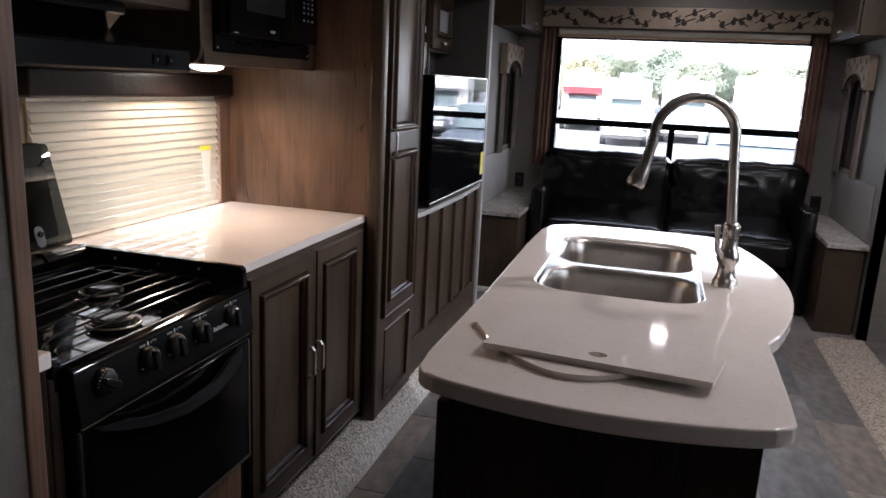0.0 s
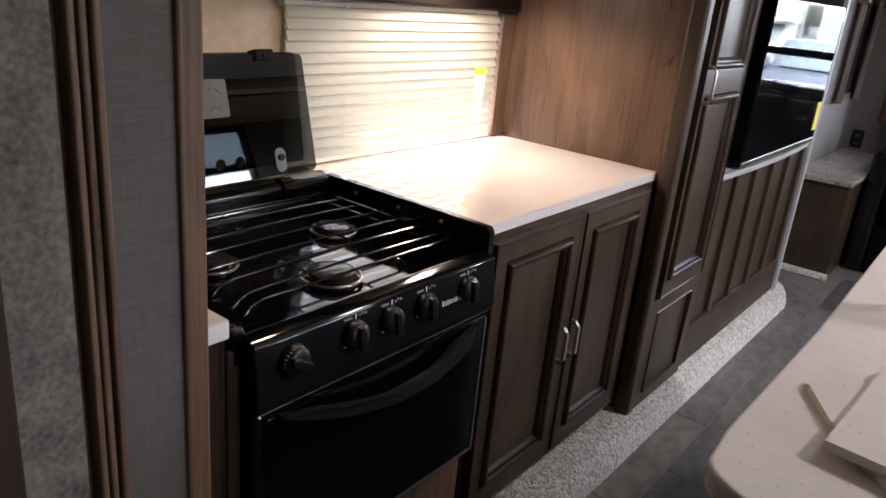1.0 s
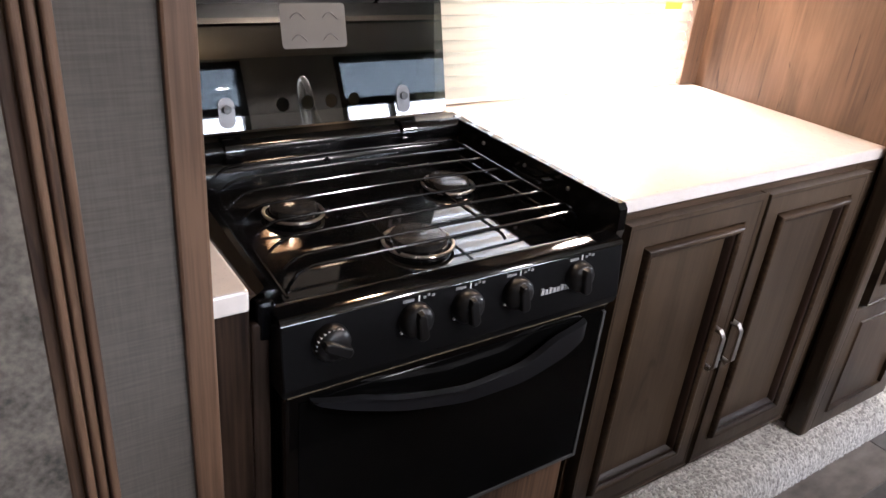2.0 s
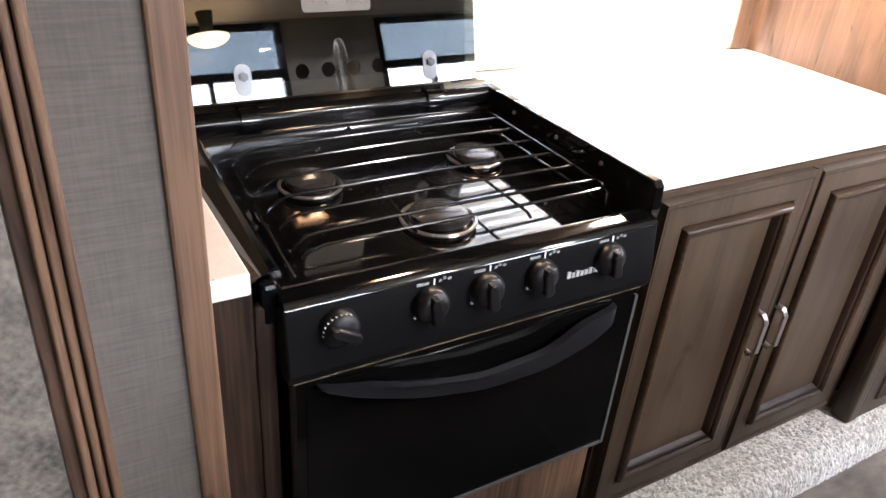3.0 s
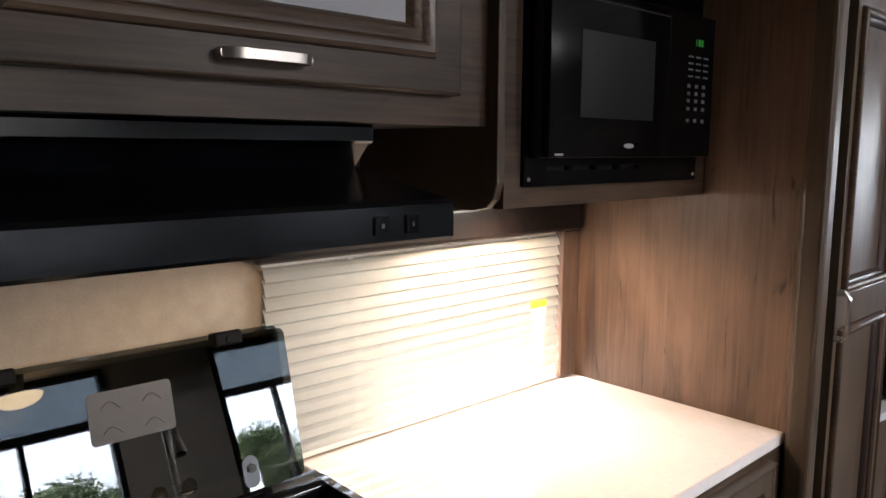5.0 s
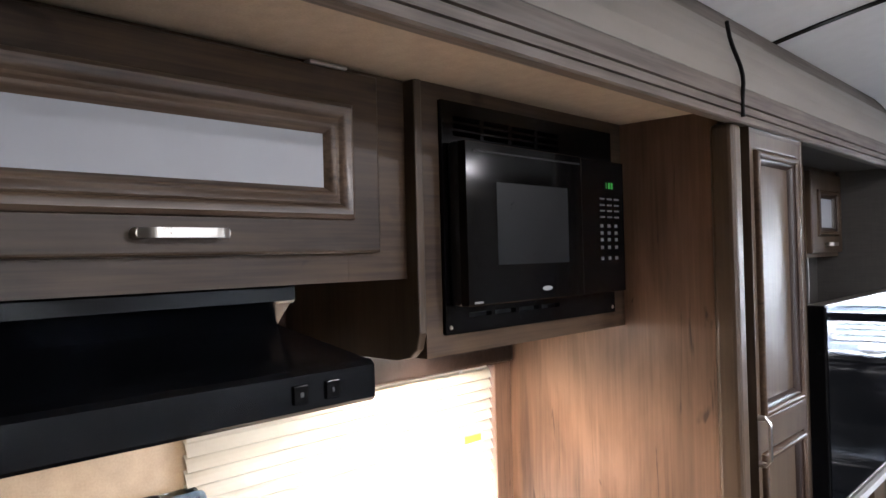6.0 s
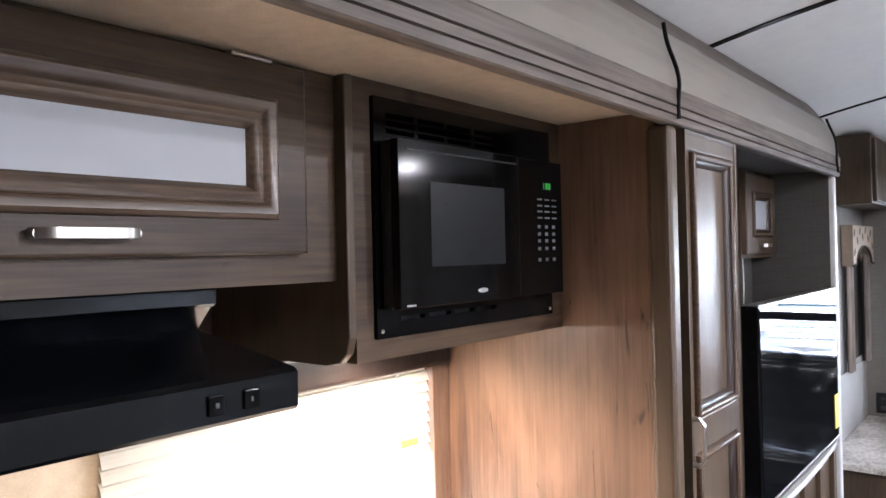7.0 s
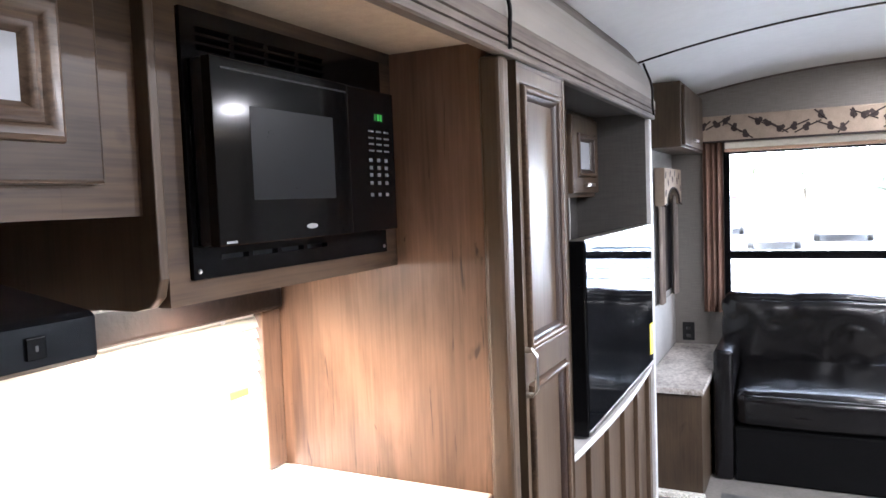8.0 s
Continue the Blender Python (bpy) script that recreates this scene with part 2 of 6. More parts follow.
SIGNGREY = mat("dark_grey_sign_print", (0.075, 0.075, 0.075), 0.6, vary=0.05, scale=40)
PAPERGREY = mat("pale_sticker_paper", (0.07, 0.07, 0.068), 0.6, vary=0.05, scale=40)
HINGETAB = mat("bright_hinge_metal", (0.14, 0.14, 0.145), 0.36, 1.0, vary=0.06, scale=40)
CHROMERIM = mat("polished_steel_rim", (0.7, 0.69, 0.67), 0.12, 1.0, vary=0.03, scale=40)
HANDLEEDGE = mat("grey_edge_metal", (0.14, 0.14, 0.14), 0.4, 0.5, vary=0.1, scale=40)
DRAPE2 = mat("striped_side_drape", (0.2, 0.165, 0.14), 0.85, vary=0.35, scale=30, stretch=(1, 3, 0.2), bump=0.2)
# side wall tone with the window's light put into it
LIT_WALL = mat("window_lit_wall", (0.26, 0.245, 0.225), 0.6, vary=0.08, scale=40)
VINYLS = [mat("slate_vinyl_" + n, c, r, vary=0.3, scale=26, detail=12, stretch=(1, 0.5, 1), bump=0.3, random_tone=0.14, dark=tuple(k * 0.42 for k in c)) for n, c, r in (("brown", (0.235, 0.202, 0.172), 0.45), ("grey", (0.205, 0.188, 0.172), 0.45), ("dark", (0.135, 0.132, 0.131), 0.38))]
ASPHALT = mat("grey_asphalt", (0.07, 0.07, 0.072), 0.8, vary=0.2, scale=1.5)
GELCOAT = mat("white_gelcoat", (0.75, 0.75, 0.74), 0.3, vary=0.04, scale=2)
MAROON = mat("maroon_gelcoat", (0.16, 0.03, 0.035), 0.3, vary=0.1, scale=2)
CARGREY = mat("blue_grey_paint", (0.06, 0.072, 0.09), 0.3, vary=0.1, scale=3)
# base raised to a pale blue-grey in place of the sky's reflection
CARGLASS = mat("vehicle_glass", (0.1, 0.125, 0.13), 0.08, vary=0.1, scale=2)
CHROME = mat("chrome_metal", (0.6, 0.6, 0.6), 0.2, 1.0, vary=0.05, scale=6)
BARK = mat("tree_bark", (0.08, 0.065, 0.05), 0.9, vary=0.3, scale=4)
# far crowns: aerial haze is put into these three pale leaf colours
LEAVES = mat("hazed_green_leaves", (0.26, 0.285, 0.215), 0.85, vary=0.2, scale=0.8)
LEAVES2 = mat("hazed_deep_green_leaves", (0.22, 0.255, 0.2), 0.85, vary=0.2, scale=0.8)
LEAVES3 = mat("hazed_yellow_leaves", (0.32, 0.295, 0.19), 0.85, vary=0.2, scale=0.8)
# near crowns: foliage without the painted haze, so darker and stronger in colour
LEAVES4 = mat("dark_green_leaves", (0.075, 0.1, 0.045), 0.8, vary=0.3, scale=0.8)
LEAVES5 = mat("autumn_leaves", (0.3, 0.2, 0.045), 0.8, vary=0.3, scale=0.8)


def woven(name, color, thread=420.0, contrast=0.3, rough=0.75):
    """Coarse cloth: level and upright threads of uneven tone."""
    m = bpy.data.materials.new(name)
    m.use_nodes = True
    n, l = m.node_tree.nodes, m.node_tree.links
    b = n["Principled BSDF"]
    co = n.new("ShaderNodeTexCoord")
    facs = []
    for squash in ((0.05, 0.05, 1.0), (1.0, 1.0, 0.06)):
        mp = n.new("ShaderNodeMapping")
        mp.inputs["Scale"].default_value = squash
        l.new(co.outputs["Object"], mp.inputs["Vector"])
        t = n.new("ShaderNodeTexNoise")
        t.inputs["Scale"].default_value, t.inputs["Detail"].default_value = thread, 3
        l.new(mp.outputs[0], t.inputs["Vector"])
        facs.append(t.outputs["Fac"])
    a = n.new("ShaderNodeMath")
    a.operation = "MULTIPLY_ADD"
    a.inputs[1].default_value = 0.62
    l.new(facs[0], a.inputs[0])
    c = n.new("ShaderNodeMath")
    c.operation, c.inputs[1].default_value = "MULTIPLY", 0.38
    l.new(facs[1], c.inputs[0])
    l.new(c.outputs[0], a.inputs[2])
    ramp = n.new("ShaderNodeValToRGB")
    ramp.color_ramp.elements[0].position, ramp.color_ramp.elements[1].position = 0.36, 0.62
    ramp.color_ramp.elements[0].color = (*[k * (1 - contrast) for k in color], 1)
    ramp.color_ramp.elements[1].color = (*[k * (1 + contrast) for k in color], 1)
    l.new(a.outputs[0], ramp.inputs["Fac"])
    l.new(ramp.outputs["Color"], b.inputs["Base Color"])
    b.inputs["Roughness"].default_value = rough
    bp = n.new("ShaderNodeBump")
    bp.inputs["Strength"].default_value, bp.inputs["Distance"].default_value = 0.25, 0.001
    l.new(a.outputs[0], bp.inputs["Height"])
    l.new(bp.outputs["Normal"], b.inputs["Normal"])
    return m


def looped(name, light, dark, cell):
    """Carpet of small loops, each of its own tone."""
    m = bpy.data.materials.new(name)
    m.use_nodes = True
    n, l = m.node_tree.nodes, m.node_tree.links
    b = n["Principled BSDF"]
    co, v, ramp, bp = n.new("ShaderNodeTexCoord"), n.new("ShaderNodeTexVoronoi"), n.new("ShaderNodeValToRGB"), n.new("ShaderNodeBump")
    v.inputs["Scale"].default_value = 1 / cell
    l.new(co.outputs["Object"], v.inputs["Vector"])
    sep = n.new("ShaderNodeSeparateColor")
    l.new(v.outputs["Color"], sep.inputs[0])
    ramp.color_ramp.elements[0].color, ramp.color_ramp.elements[1].color = (*dark, 1), (*light, 1)
    ramp.color_ramp.elements[0].position, ramp.color_ramp.elements[1].position = 0.1, 0.75
    l.new(sep.outputs[0], ramp.inputs["Fac"])
    l.new(ramp.outputs["Color"], b.inputs["Base Color"])
    b.inputs["Roughness"].default_value, b.inputs["Sheen Weight"].default_value = 0.95, 0.15
    bp.invert = True
    bp.inputs["Strength"].default_value, bp.inputs["Distance"].default_value = 0.55, 0.003
    l.new(v.outputs["Distance"], bp.inputs["Height"])
    l.new(bp.outputs["Normal"], b.inputs["Normal"])
    return m


def speckled(name, base, speck, rough):
    """Cast solid surface: a cloudy cream ground with sparse fine specks of two sizes."""
    m = mat(name, base, rough, vary=0.03, scale=60, coat=0.2, rough_vary=0.04)
    n, l = m.node_tree.nodes, m.node_tree.links
    last = n["Principled BSDF"].inputs["Base Color"].links[0].from_socket
    co = n.new("ShaderNodeTexCoord")
    for scale, part_shown, strength in ((420, 0.14, 0.4), (170, 0.035, 0.55)):
        v = n.new("ShaderNodeTexVoronoi")
        v.inputs["Scale"].default_value = scale
        l.new(co.outputs["Object"], v.inputs["Vector"])
        sep = n.new("ShaderNodeSeparateColor")
        l.new(v.outputs["Color"], sep.inputs[0])
        pick, near, both = n.new("ShaderNodeMath"), n.new("ShaderNodeMapRange"), n.new("ShaderNodeMath")
        pick.operation, pick.inputs[1].default_value = "LESS_THAN", part_shown
        l.new(sep.outputs[0], pick.inputs[0])
        near.inputs["From Min"].default_value, near.inputs["From Max"].default_value = 0.18, 0.34
        near.inputs["To Min"].default_value, near.inputs["To Max"].default_value = strength, 0.0
        l.new(v.outputs["Distance"], near.inputs["Value"])
        both.operation = "MULTIPLY"
        l.new(pick.outputs[0], both.inputs[0])
        l.new(near.outputs["Result"], both.inputs[1])
        mx = n.new("ShaderNodeMix")
        mx.data_type = "RGBA"
        l.new(both.outputs[0], mx.inputs[0])
        l.new(last, mx.inputs[6])
        mx.inputs[7].default_value = (*speck, 1)
        last = mx.outputs[2]
    l.new(last, n["Principled BSDF"].inputs["Base Color"])
    return m


QUARTZ = speckled("speckled_solid_surface", (0.70, 0.635, 0.575), (0.26, 0.2, 0.16), 0.06)
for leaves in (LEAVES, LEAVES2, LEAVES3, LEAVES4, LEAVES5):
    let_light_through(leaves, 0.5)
TAN = mat("tan_wall_board", (0.42, 0.343, 0.252), 0.8, vary=0.07, scale=260, detail=3, bump=0.12)
LINEN = woven("blue_grey_linen_board", (0.088, 0.075, 0.061), 340, 0.18)
GREYWALL = woven("grey_linen_wall", (0.168, 0.154, 0.136), 260, 0.14)
RUG = looped("tan_carpet", (0.42, 0.36, 0.3), (0.22, 0.18, 0.145), 0.0075)
CARPET = looped("berber_carpet", (0.85, 0.82, 0.76), (0.5, 0.47, 0.42), 0.0075)
# weave like GREYWALL in a much darker tone, for the television bay
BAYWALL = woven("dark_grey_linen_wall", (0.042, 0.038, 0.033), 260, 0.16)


def clear_glass(name, tint, rough=0.0, ior=1.5):
    m = bpy.data.materials.new(name)
    m.use_nodes = True
    b = m.node_tree.nodes["Principled BSDF"]
    b.inputs["Base Color"].default_value = (*tint, 1)
    b.inputs["Transmission Weight"].default_value = 1.0
    b.inputs["Roughness"].default_value = rough
    b.inputs["IOR"].default_value = ior
    return m


GLASS = clear_glass("window_glass", (0.97, 0.99, 0.98))
TINT = clear_glass("tinted_glass", (0.085, 0.098, 0.105))
SMOKE = clear_glass("smoked_glass", (0.15, 0.17, 0.165), ior=2.0)
SMOKE2 = clear_glass("dark_smoked_glass", (0.2, 0.22, 0.22), ior=1.2)

# ---- mesh helpers ----
ORIGIN = {}


def thing(name, base, label="", category="", group="", kind=""):
    ob = new(name)
    ob.location = base
    ob.empty_display_size = 0.05
    ORIGIN[ob.name] = Vector(base)
    return tagged(ob, label, category, group, kind)


def part(name, bm, material, parent=None, label="", smooth=False):
    """Links a bmesh, given in world places, as one mesh object under its thing or part."""
    me = bpy.data.meshes.new(name)
    at = ORIGIN.get(parent.name, Vector()) if parent else Vector()
    bmesh.ops.translate(bm, vec=-at, verts=bm.verts)
    bmesh.ops.recalc_face_normals(bm, faces=bm.faces)
    bm.to_mesh(me)
    bm.free()
    if smooth:
        for p in me.polygons:
            p.use_smooth = True
        me.set_sharp_from_angle(angle=radians(40))
    me.materials.append(material)
    ob = new(name, me)
    ORIGIN[ob.name] = at
    if parent:
        ob.parent = parent
    return tagged(ob, label)


def solo(name, bm, material, label, category="", kind="", group="", smooth=False):
    return tagged(part(name, bm, material, None, "", smooth), label, category, group, kind)


def box(x0, x1, y0, y1, z0, z1, bevel=0.0, bm=None, seg=2):
    bm = bm or bmesh.new()
    made = bmesh.ops.create_cube(bm, size=1.0)["verts"]
    for v in made:
        v.co = Vector((x0 + (v.co.x + 0.5) * (x1 - x0), y0 + (v.co.y + 0.5) * (y1 - y0), z0 + (v.co.z + 0.5) * (z1 - z0)))
    if bevel:
        edges = list({e for v in made for e in v.link_edges})
        bmesh.ops.bevel(bm, geom=edges, offset=bevel, segments=seg, profile=0.5, affect="EDGES")
    return bm


def rod(a, b, r0, r1=None, seg=16, bm=None, caps=True):
    bm = bm or bmesh.new()
    a, b = Vector(a), Vector(b)
    m = Matrix.Translation((a + b) / 2) @ (b - a).to_track_quat("Z", "Y").to_matrix().to_4x4()
    bmesh.ops.create_cone(bm, cap_ends=caps, segments=seg, radius1=r0, radius2=r0 if r1 is None else r1, depth=(b - a).length, matrix=m)
    return bm


def tube(points, r, seg=10, bm=None, closed=False):
    """A round bar along a line of places."""
    bm = bm or bmesh.new()
    pts = [Vector(p) for p in points]
    rings = []
    up = None
    for i, p in enumerate(pts):
        if closed:
            d = pts[(i + 1) % len(pts)] - pts[i - 1]
        else:
            d = pts[min(i + 1, len(pts) - 1)] - pts[max(i - 1, 0)]
        d.normalize()
        if up is None:
            up = d.orthogonal().normalized()
        up = (up - d * up.dot(d)).normalized()
        side = d.cross(up)
        rr = r[i] if isinstance(r, (list, tuple)) else r
        rings.append([bm.verts.new(p + rr * (math.cos(2 * math.pi * k / seg) * up + math.sin(2 * math.pi * k / seg) * side)) for k in range(seg)])
    n = len(rings)
    for i in range(n if closed else n - 1):
        a, b = rings[i], rings[(i + 1) % n]
        for k in range(seg):
            bm.faces.new((a[k], a[(k + 1) % seg], b[(k + 1) % seg], b[k]))
    if not closed:
        bm.faces.new(rings[0][::-1])
        bm.faces.new(rings[-1])
    return bm


def prism(outline, axis, lo, hi, bevel=0.0, bm=None, seg=2):
    """A flat outline, in the two other axes in their order, drawn out along an axis."""
    bm = bm or bmesh.new()

    def put(u, v, w):
        return {"x": (w, u, v), "y": (u, w, v), "z": (u, v, w)}[axis]
    low = [bm.verts.new(put(u, v, lo)) for u, v in outline]
    high = [bm.verts.new(put(u, v, hi)) for u, v in outline]
    n = len(outline)
    faces = [bm.faces.new(low[::-1]), bm.faces.new(high)]
    for i in range(n):
        faces.append(bm.faces.new((low[i], low[(i + 1) % n], high[(i + 1) % n], high[i])))
    if bevel:
        edges = list({e for f in faces[:2] for e in f.edges})
        bmesh.ops.bevel(bm, geom=edges, offset=bevel, segments=seg, profile=0.5, affect="EDGES")
    return bm


def rounded(u0, u1, v0, v1, r, n=6):
    out = []
    for cu, cv, a0 in ((u1 - r, v1 - r, 0), (u0 + r, v1 - r, 90), (u0 + r, v0 + r, 180), (u1 - r, v0 + r, 270)):
        for k in range(n + 1):
            a = radians(a0 + 90 * k / n)
            out.append((cu + r * math.cos(a), cv + r * math.sin(a)))
    return out


def frame_ring(x, y0, y1, z0, z1, profile, bm=None):
    """A mitred moulding round a rectangle that faces +x. profile: (inset from the rectangle, height over x)."""
    bm = bm or bmesh.new()
    rings = []
    for inset, h in profile:
        rings.append([bm.verts.new((x + h, a, b)) for a, b in ((y0 + inset, z0 + inset), (y1 - inset, z0 + inset), (y1 - inset, z1 - inset), (y0 + inset, z1 - inset))])
    for a, b in zip(rings, rings[1:]):
        for k in range(4):
            bm.faces.new((a[k], a[(k + 1) % 4], b[(k + 1) % 4], b[k]))
    return bm


def bow_handle(name, parent, x, y, z0, z1, level=False, label="brushed nickel bow handle"):
    """A flat bow pull on two feet, standing off a face at x that looks to +x; level ones run along y."""
    bm = bmesh.new()
    lo, hi = (z0, z1)
    w = 0.006

    def at(u, v, h):
        return (x + h, u, v) if not level else (x + h, v, u)
    n = 14
    prev = None
    for i in range(n + 1):
        f = i / n
        u = lo + f * (hi - lo)
        h = 0.010 + 0.012 * min(1.0, 2.4 * math.sin(math.pi * f))
        ring = [bm.verts.new(at(y + dw, u, h + dh)) for dw, dh in ((-w, 0), (w, 0), (w, 0.005), (-w, 0.005))]
        if prev:
            for k in range(4):
                bm.faces.new((prev[k], prev[(k + 1) % 4], ring[(k + 1) % 4], ring[k]))
        else:
            bm.faces.new(ring[::-1])
        prev = ring
    bm.faces.new(prev)
    for u in (lo + 0.004, hi - 0.004):
        a, b = at(y, u, 0.0), at(y, u, 0.015)
        rod(a, b, 0.007, 0.006, 12, bm)
    return part(name, bm, NICKEL, parent, label, smooth=True)


def panel_door(parent, x, y0, y1, z0, z1, stile=0.055, name="door", insert=None, inner=None):
    """A framed door that looks to +x: stiles and rails with an eased edge, a moulding let into each opening, a glazed slope and a sunken panel."""
    e = 0.0145
    spans = [(c - e, d + e) for c, d in inner or [(z0 + stile, z1 - stile)]]
    d = part(name, frame_slab(x, y0, y1, z0, z1, stile - e, spans), STAIN, parent)
    part("glaze_line", frame_ring(x + 0.02, y0, y1, z0, z1, [(0.0095, -0.001), (0.0098, 0.0004), (0.0118, 0.0004), (0.0121, -0.001)]), GLAZE, d, "dark glaze line inside the door edge")
    g = stile - e + 0.002
    for a, b in spans:
        bm = frame_ring(x + 0.02, y0 + g, y1 - g, a + 0.002, b - 0.002, [(0, -0.014), (0, 0.003), (0.002, 0.0075), (0.005, 0.0102), (0.0085, 0.0105), (0.0115, 0.0088), (0.0145, 0.0045)])
        part("moulding", bm, STAIN_H, d, "raised stained moulding", smooth=True)
        bm = frame_ring(x + 0.02, y0 + g, y1 - g, a + 0.002, b - 0.002, [(0.0145, 0.0045), (0.0155, 0.0015), (0.0185, 0.0008), (0.0215, -0.0012), (0.026, -0.0075), (0.029, -0.0125)])
        part("glazed_slope", bm, GLAZE, d, "dark glazed slope round the panel", smooth=True)
        part("panel", box(x + 0.003, x + 0.0085, y0 + stile - e - 0.004, y1 - stile + e + 0.004, a - 0.004, b + 0.004), insert or STAIN, d, "frosted glass panel" if insert else "sunken wood panel")
    return d


def frame_slab(x, y0, y1, z0, z1, stile, inner=None):
    """Stiles and rails as one slab with real openings and eased front edges."""
    bm = slab_x(x, x + 0.02, y0, y1, z0, z1, [(y0 + stile, y1 - stile, a, b) for a, b in inner or [(z0 + stile, z1 - stile)]])
    bm.normal_update()
    rim = [e for e in bm.edges if len(e.link_faces) == 2 and all(abs(v.co.x - x - 0.02) < 1e-5 for v in e.verts) and abs(e.link_faces[0].normal.x) + abs(e.link_faces[1].normal.x) < 1.5]
    bmesh.ops.bevel(bm, geom=rim, offset=0.005, segments=3, profile=0.5, affect="EDGES")
    return bm


def slab(outer, holes, z0, z1):
    """A flat plate with openings: outlines in x and y, drawn from z0 to z1."""
    bm = bmesh.new()
    loops = []
    for pts in (outer, *holes):
        vs = [bm.verts.new((x, y, z1)) for x, y in pts]
        loops.append(vs)
        for k in range(len(vs)):
            bm.edges.new((vs[k], vs[(k + 1) % len(vs)]))
    made = bmesh.ops.triangle_fill(bm, use_beauty=True, use_dissolve=False, edges=bm.edges[:])
    tops = [f for f in made["geom"] if isinstance(f, bmesh.types.BMFace)]
    twin = {v: bm.verts.new((v.co.x, v.co.y, z0)) for v in list(bm.verts)}
    for f in tops:
        bm.faces.new([twin[v] for v in reversed(f.verts)])
    for vs in loops:
        for k in range(len(vs)):
            a, b = vs[k], vs[(k + 1) % len(vs)]
            bm.faces.new((a, b, twin[b], twin[a]))
    return bm


def slab_x(x0, x1, y0, y1, z0, z1, slots):
    """A plate that looks to +x, with slots (y0, y1, z0, z1) cut through it."""
    bm = slab([(y0, z0), (y1, z0), (y1, z1), (y0, z1)], [[(a, c), (b, c), (b, d), (a, d)] for a, b, c, d in slots], x0, x1)
    for v in bm.verts:
        v.co = Vector((v.co.z, v.co.x, v.co.y))
    return bm

# ---- the shell ----
SL, SR = 1.30, 4.44          # the kitchen slide-out, from its near to its far end
BACK, FACE = -1.19, -0.57    # its rear wall and its cabinet faces
REAR = 6.24                  # the rear wall of the trailer
SIDE_L, SIDE_R = -0.745, 1.605


def ceil_z(x):
    return 2.205 - 0.145 * ((x - 0.43) / 1.175) ** 2


floor = thing("floor", (0.4, 2.6, 0), "slate-look vinyl tile floor of the trailer", "floor", kind="structure")
part("joint_bed", box(-0.78, 2.3, -1.2, REAR, -0.03, -0.003), GROUT, floor)

# slide-out box
solo("slide_floor", box(-1.22, -0.60, SL - 0.14, SR, -0.03, 0.095), STAIN, "raised floor of the kitchen slide-out", "floor", "structure")
w = thing("wall_kitchen", (BACK, 2.8, 0), "tan fabric-finish wall behind the kitchen counter", "wall", kind="structure")
bm = box(BACK - 0.04, BACK, SL - 0.14, 1.98, 0.09, 1.83)
box(BACK - 0.04, BACK, 2.75, SR, 0.09, 1.83, 0, bm)
box(BACK - 0.0399, BACK - 0.0001, 1.98, 2.75, 0.09, 0.90, 0, bm)
box(BACK - 0.0399, BACK - 0.0001, 1.98, 2.75, 1.27, 1.83, 0, bm)
part("wall_board", bm, TAN, w)
solo("slide_ceiling", box(-1.23, -0.562, SL - 0.14, SR + 0.02, 1.83, 1.86), TAN, "tan board ceiling over the slide-out", "ceiling", "structure")
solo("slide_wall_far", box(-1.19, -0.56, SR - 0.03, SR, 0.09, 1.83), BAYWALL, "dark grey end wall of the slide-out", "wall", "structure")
solo("slide_wall_near", box(-1.19, -0.60, SL - 0.13, SL - 0.03, 0.09, 1.83), STAIN, "near end wall of the slide-out", "wall", "structure")

# kitchen window behind the blind
win = thing("window_kitchen", (BACK, 2.36, 0.9), "kitchen window behind closed cream blinds", "window", kind="structure")
bm = box(BACK - 0.05, BACK + 0.01, 1.96, 1.985, 0.885, 1.285, 0.003)
box(BACK - 0.05, BACK + 0.01, 2.745, 2.77, 0.885, 1.285, 0.003, bm)
box(BACK - 0.05, BACK + 0.01, 1.985, 2.745, 0.885, 0.905, 0.003, bm)
box(BACK - 0.05, BACK + 0.01, 1.985, 2.745, 1.265, 1.285, 0.003, bm)
part("window_frame", bm, CREAM, win)
pane = part("pane", box(BACK - 0.03, BACK - 0.025, 1.984, 2.746, 0.904, 1.266), GLASS, win)
pane.visible_shadow = False

# rear wall with the large window
WX0, WX1, WZ0, WZ1 = -0.43, 1.345, 0.80, 1.745
rear = thing("wall_rear", (0.43, REAR, 0), "grey linen-finish rear wall of the trailer", "wall", kind="structure")
bm = box(SIDE_L, WX0, REAR, REAR + 0.06, 0, 2.3)
box(WX1, SIDE_R, REAR, REAR + 0.06, 0, 2.3, 0, bm)
box(WX0, WX1, REAR + 0.0001, REAR + 0.0599, 0, WZ0, 0, bm)
box(WX0, WX1, REAR + 0.0001, REAR + 0.0599, WZ1, 2.3, 0, bm)
part("wall_board", bm, GREYWALL, rear)
win = thing("window_rear", (0.43, REAR, WZ0), "wide black-framed rear window with a sliding lower half", "window", kind="structure")
BAR = 1.112
bm = box(WX0 - 0.01, WX0 + 0.025, REAR - 0.012, REAR + 0.07, WZ0, WZ1, 0.003)
box(WX1 - 0.025, WX1 + 0.01, REAR - 0.012, REAR + 0.07, WZ0, WZ1, 0.003, bm)
box(WX0 + 0.02, WX1 - 0.02, REAR - 0.0119, REAR + 0.0699, WZ1 - 0.025, WZ1 + 0.01, 0.003, bm)
box(WX0 + 0.02, WX1 - 0.02, REAR - 0.0119, REAR + 0.0699, WZ0 - 0.01, WZ0 + 0.03, 0.003, bm)
part("window_frame", bm, BLACKMATT, win)
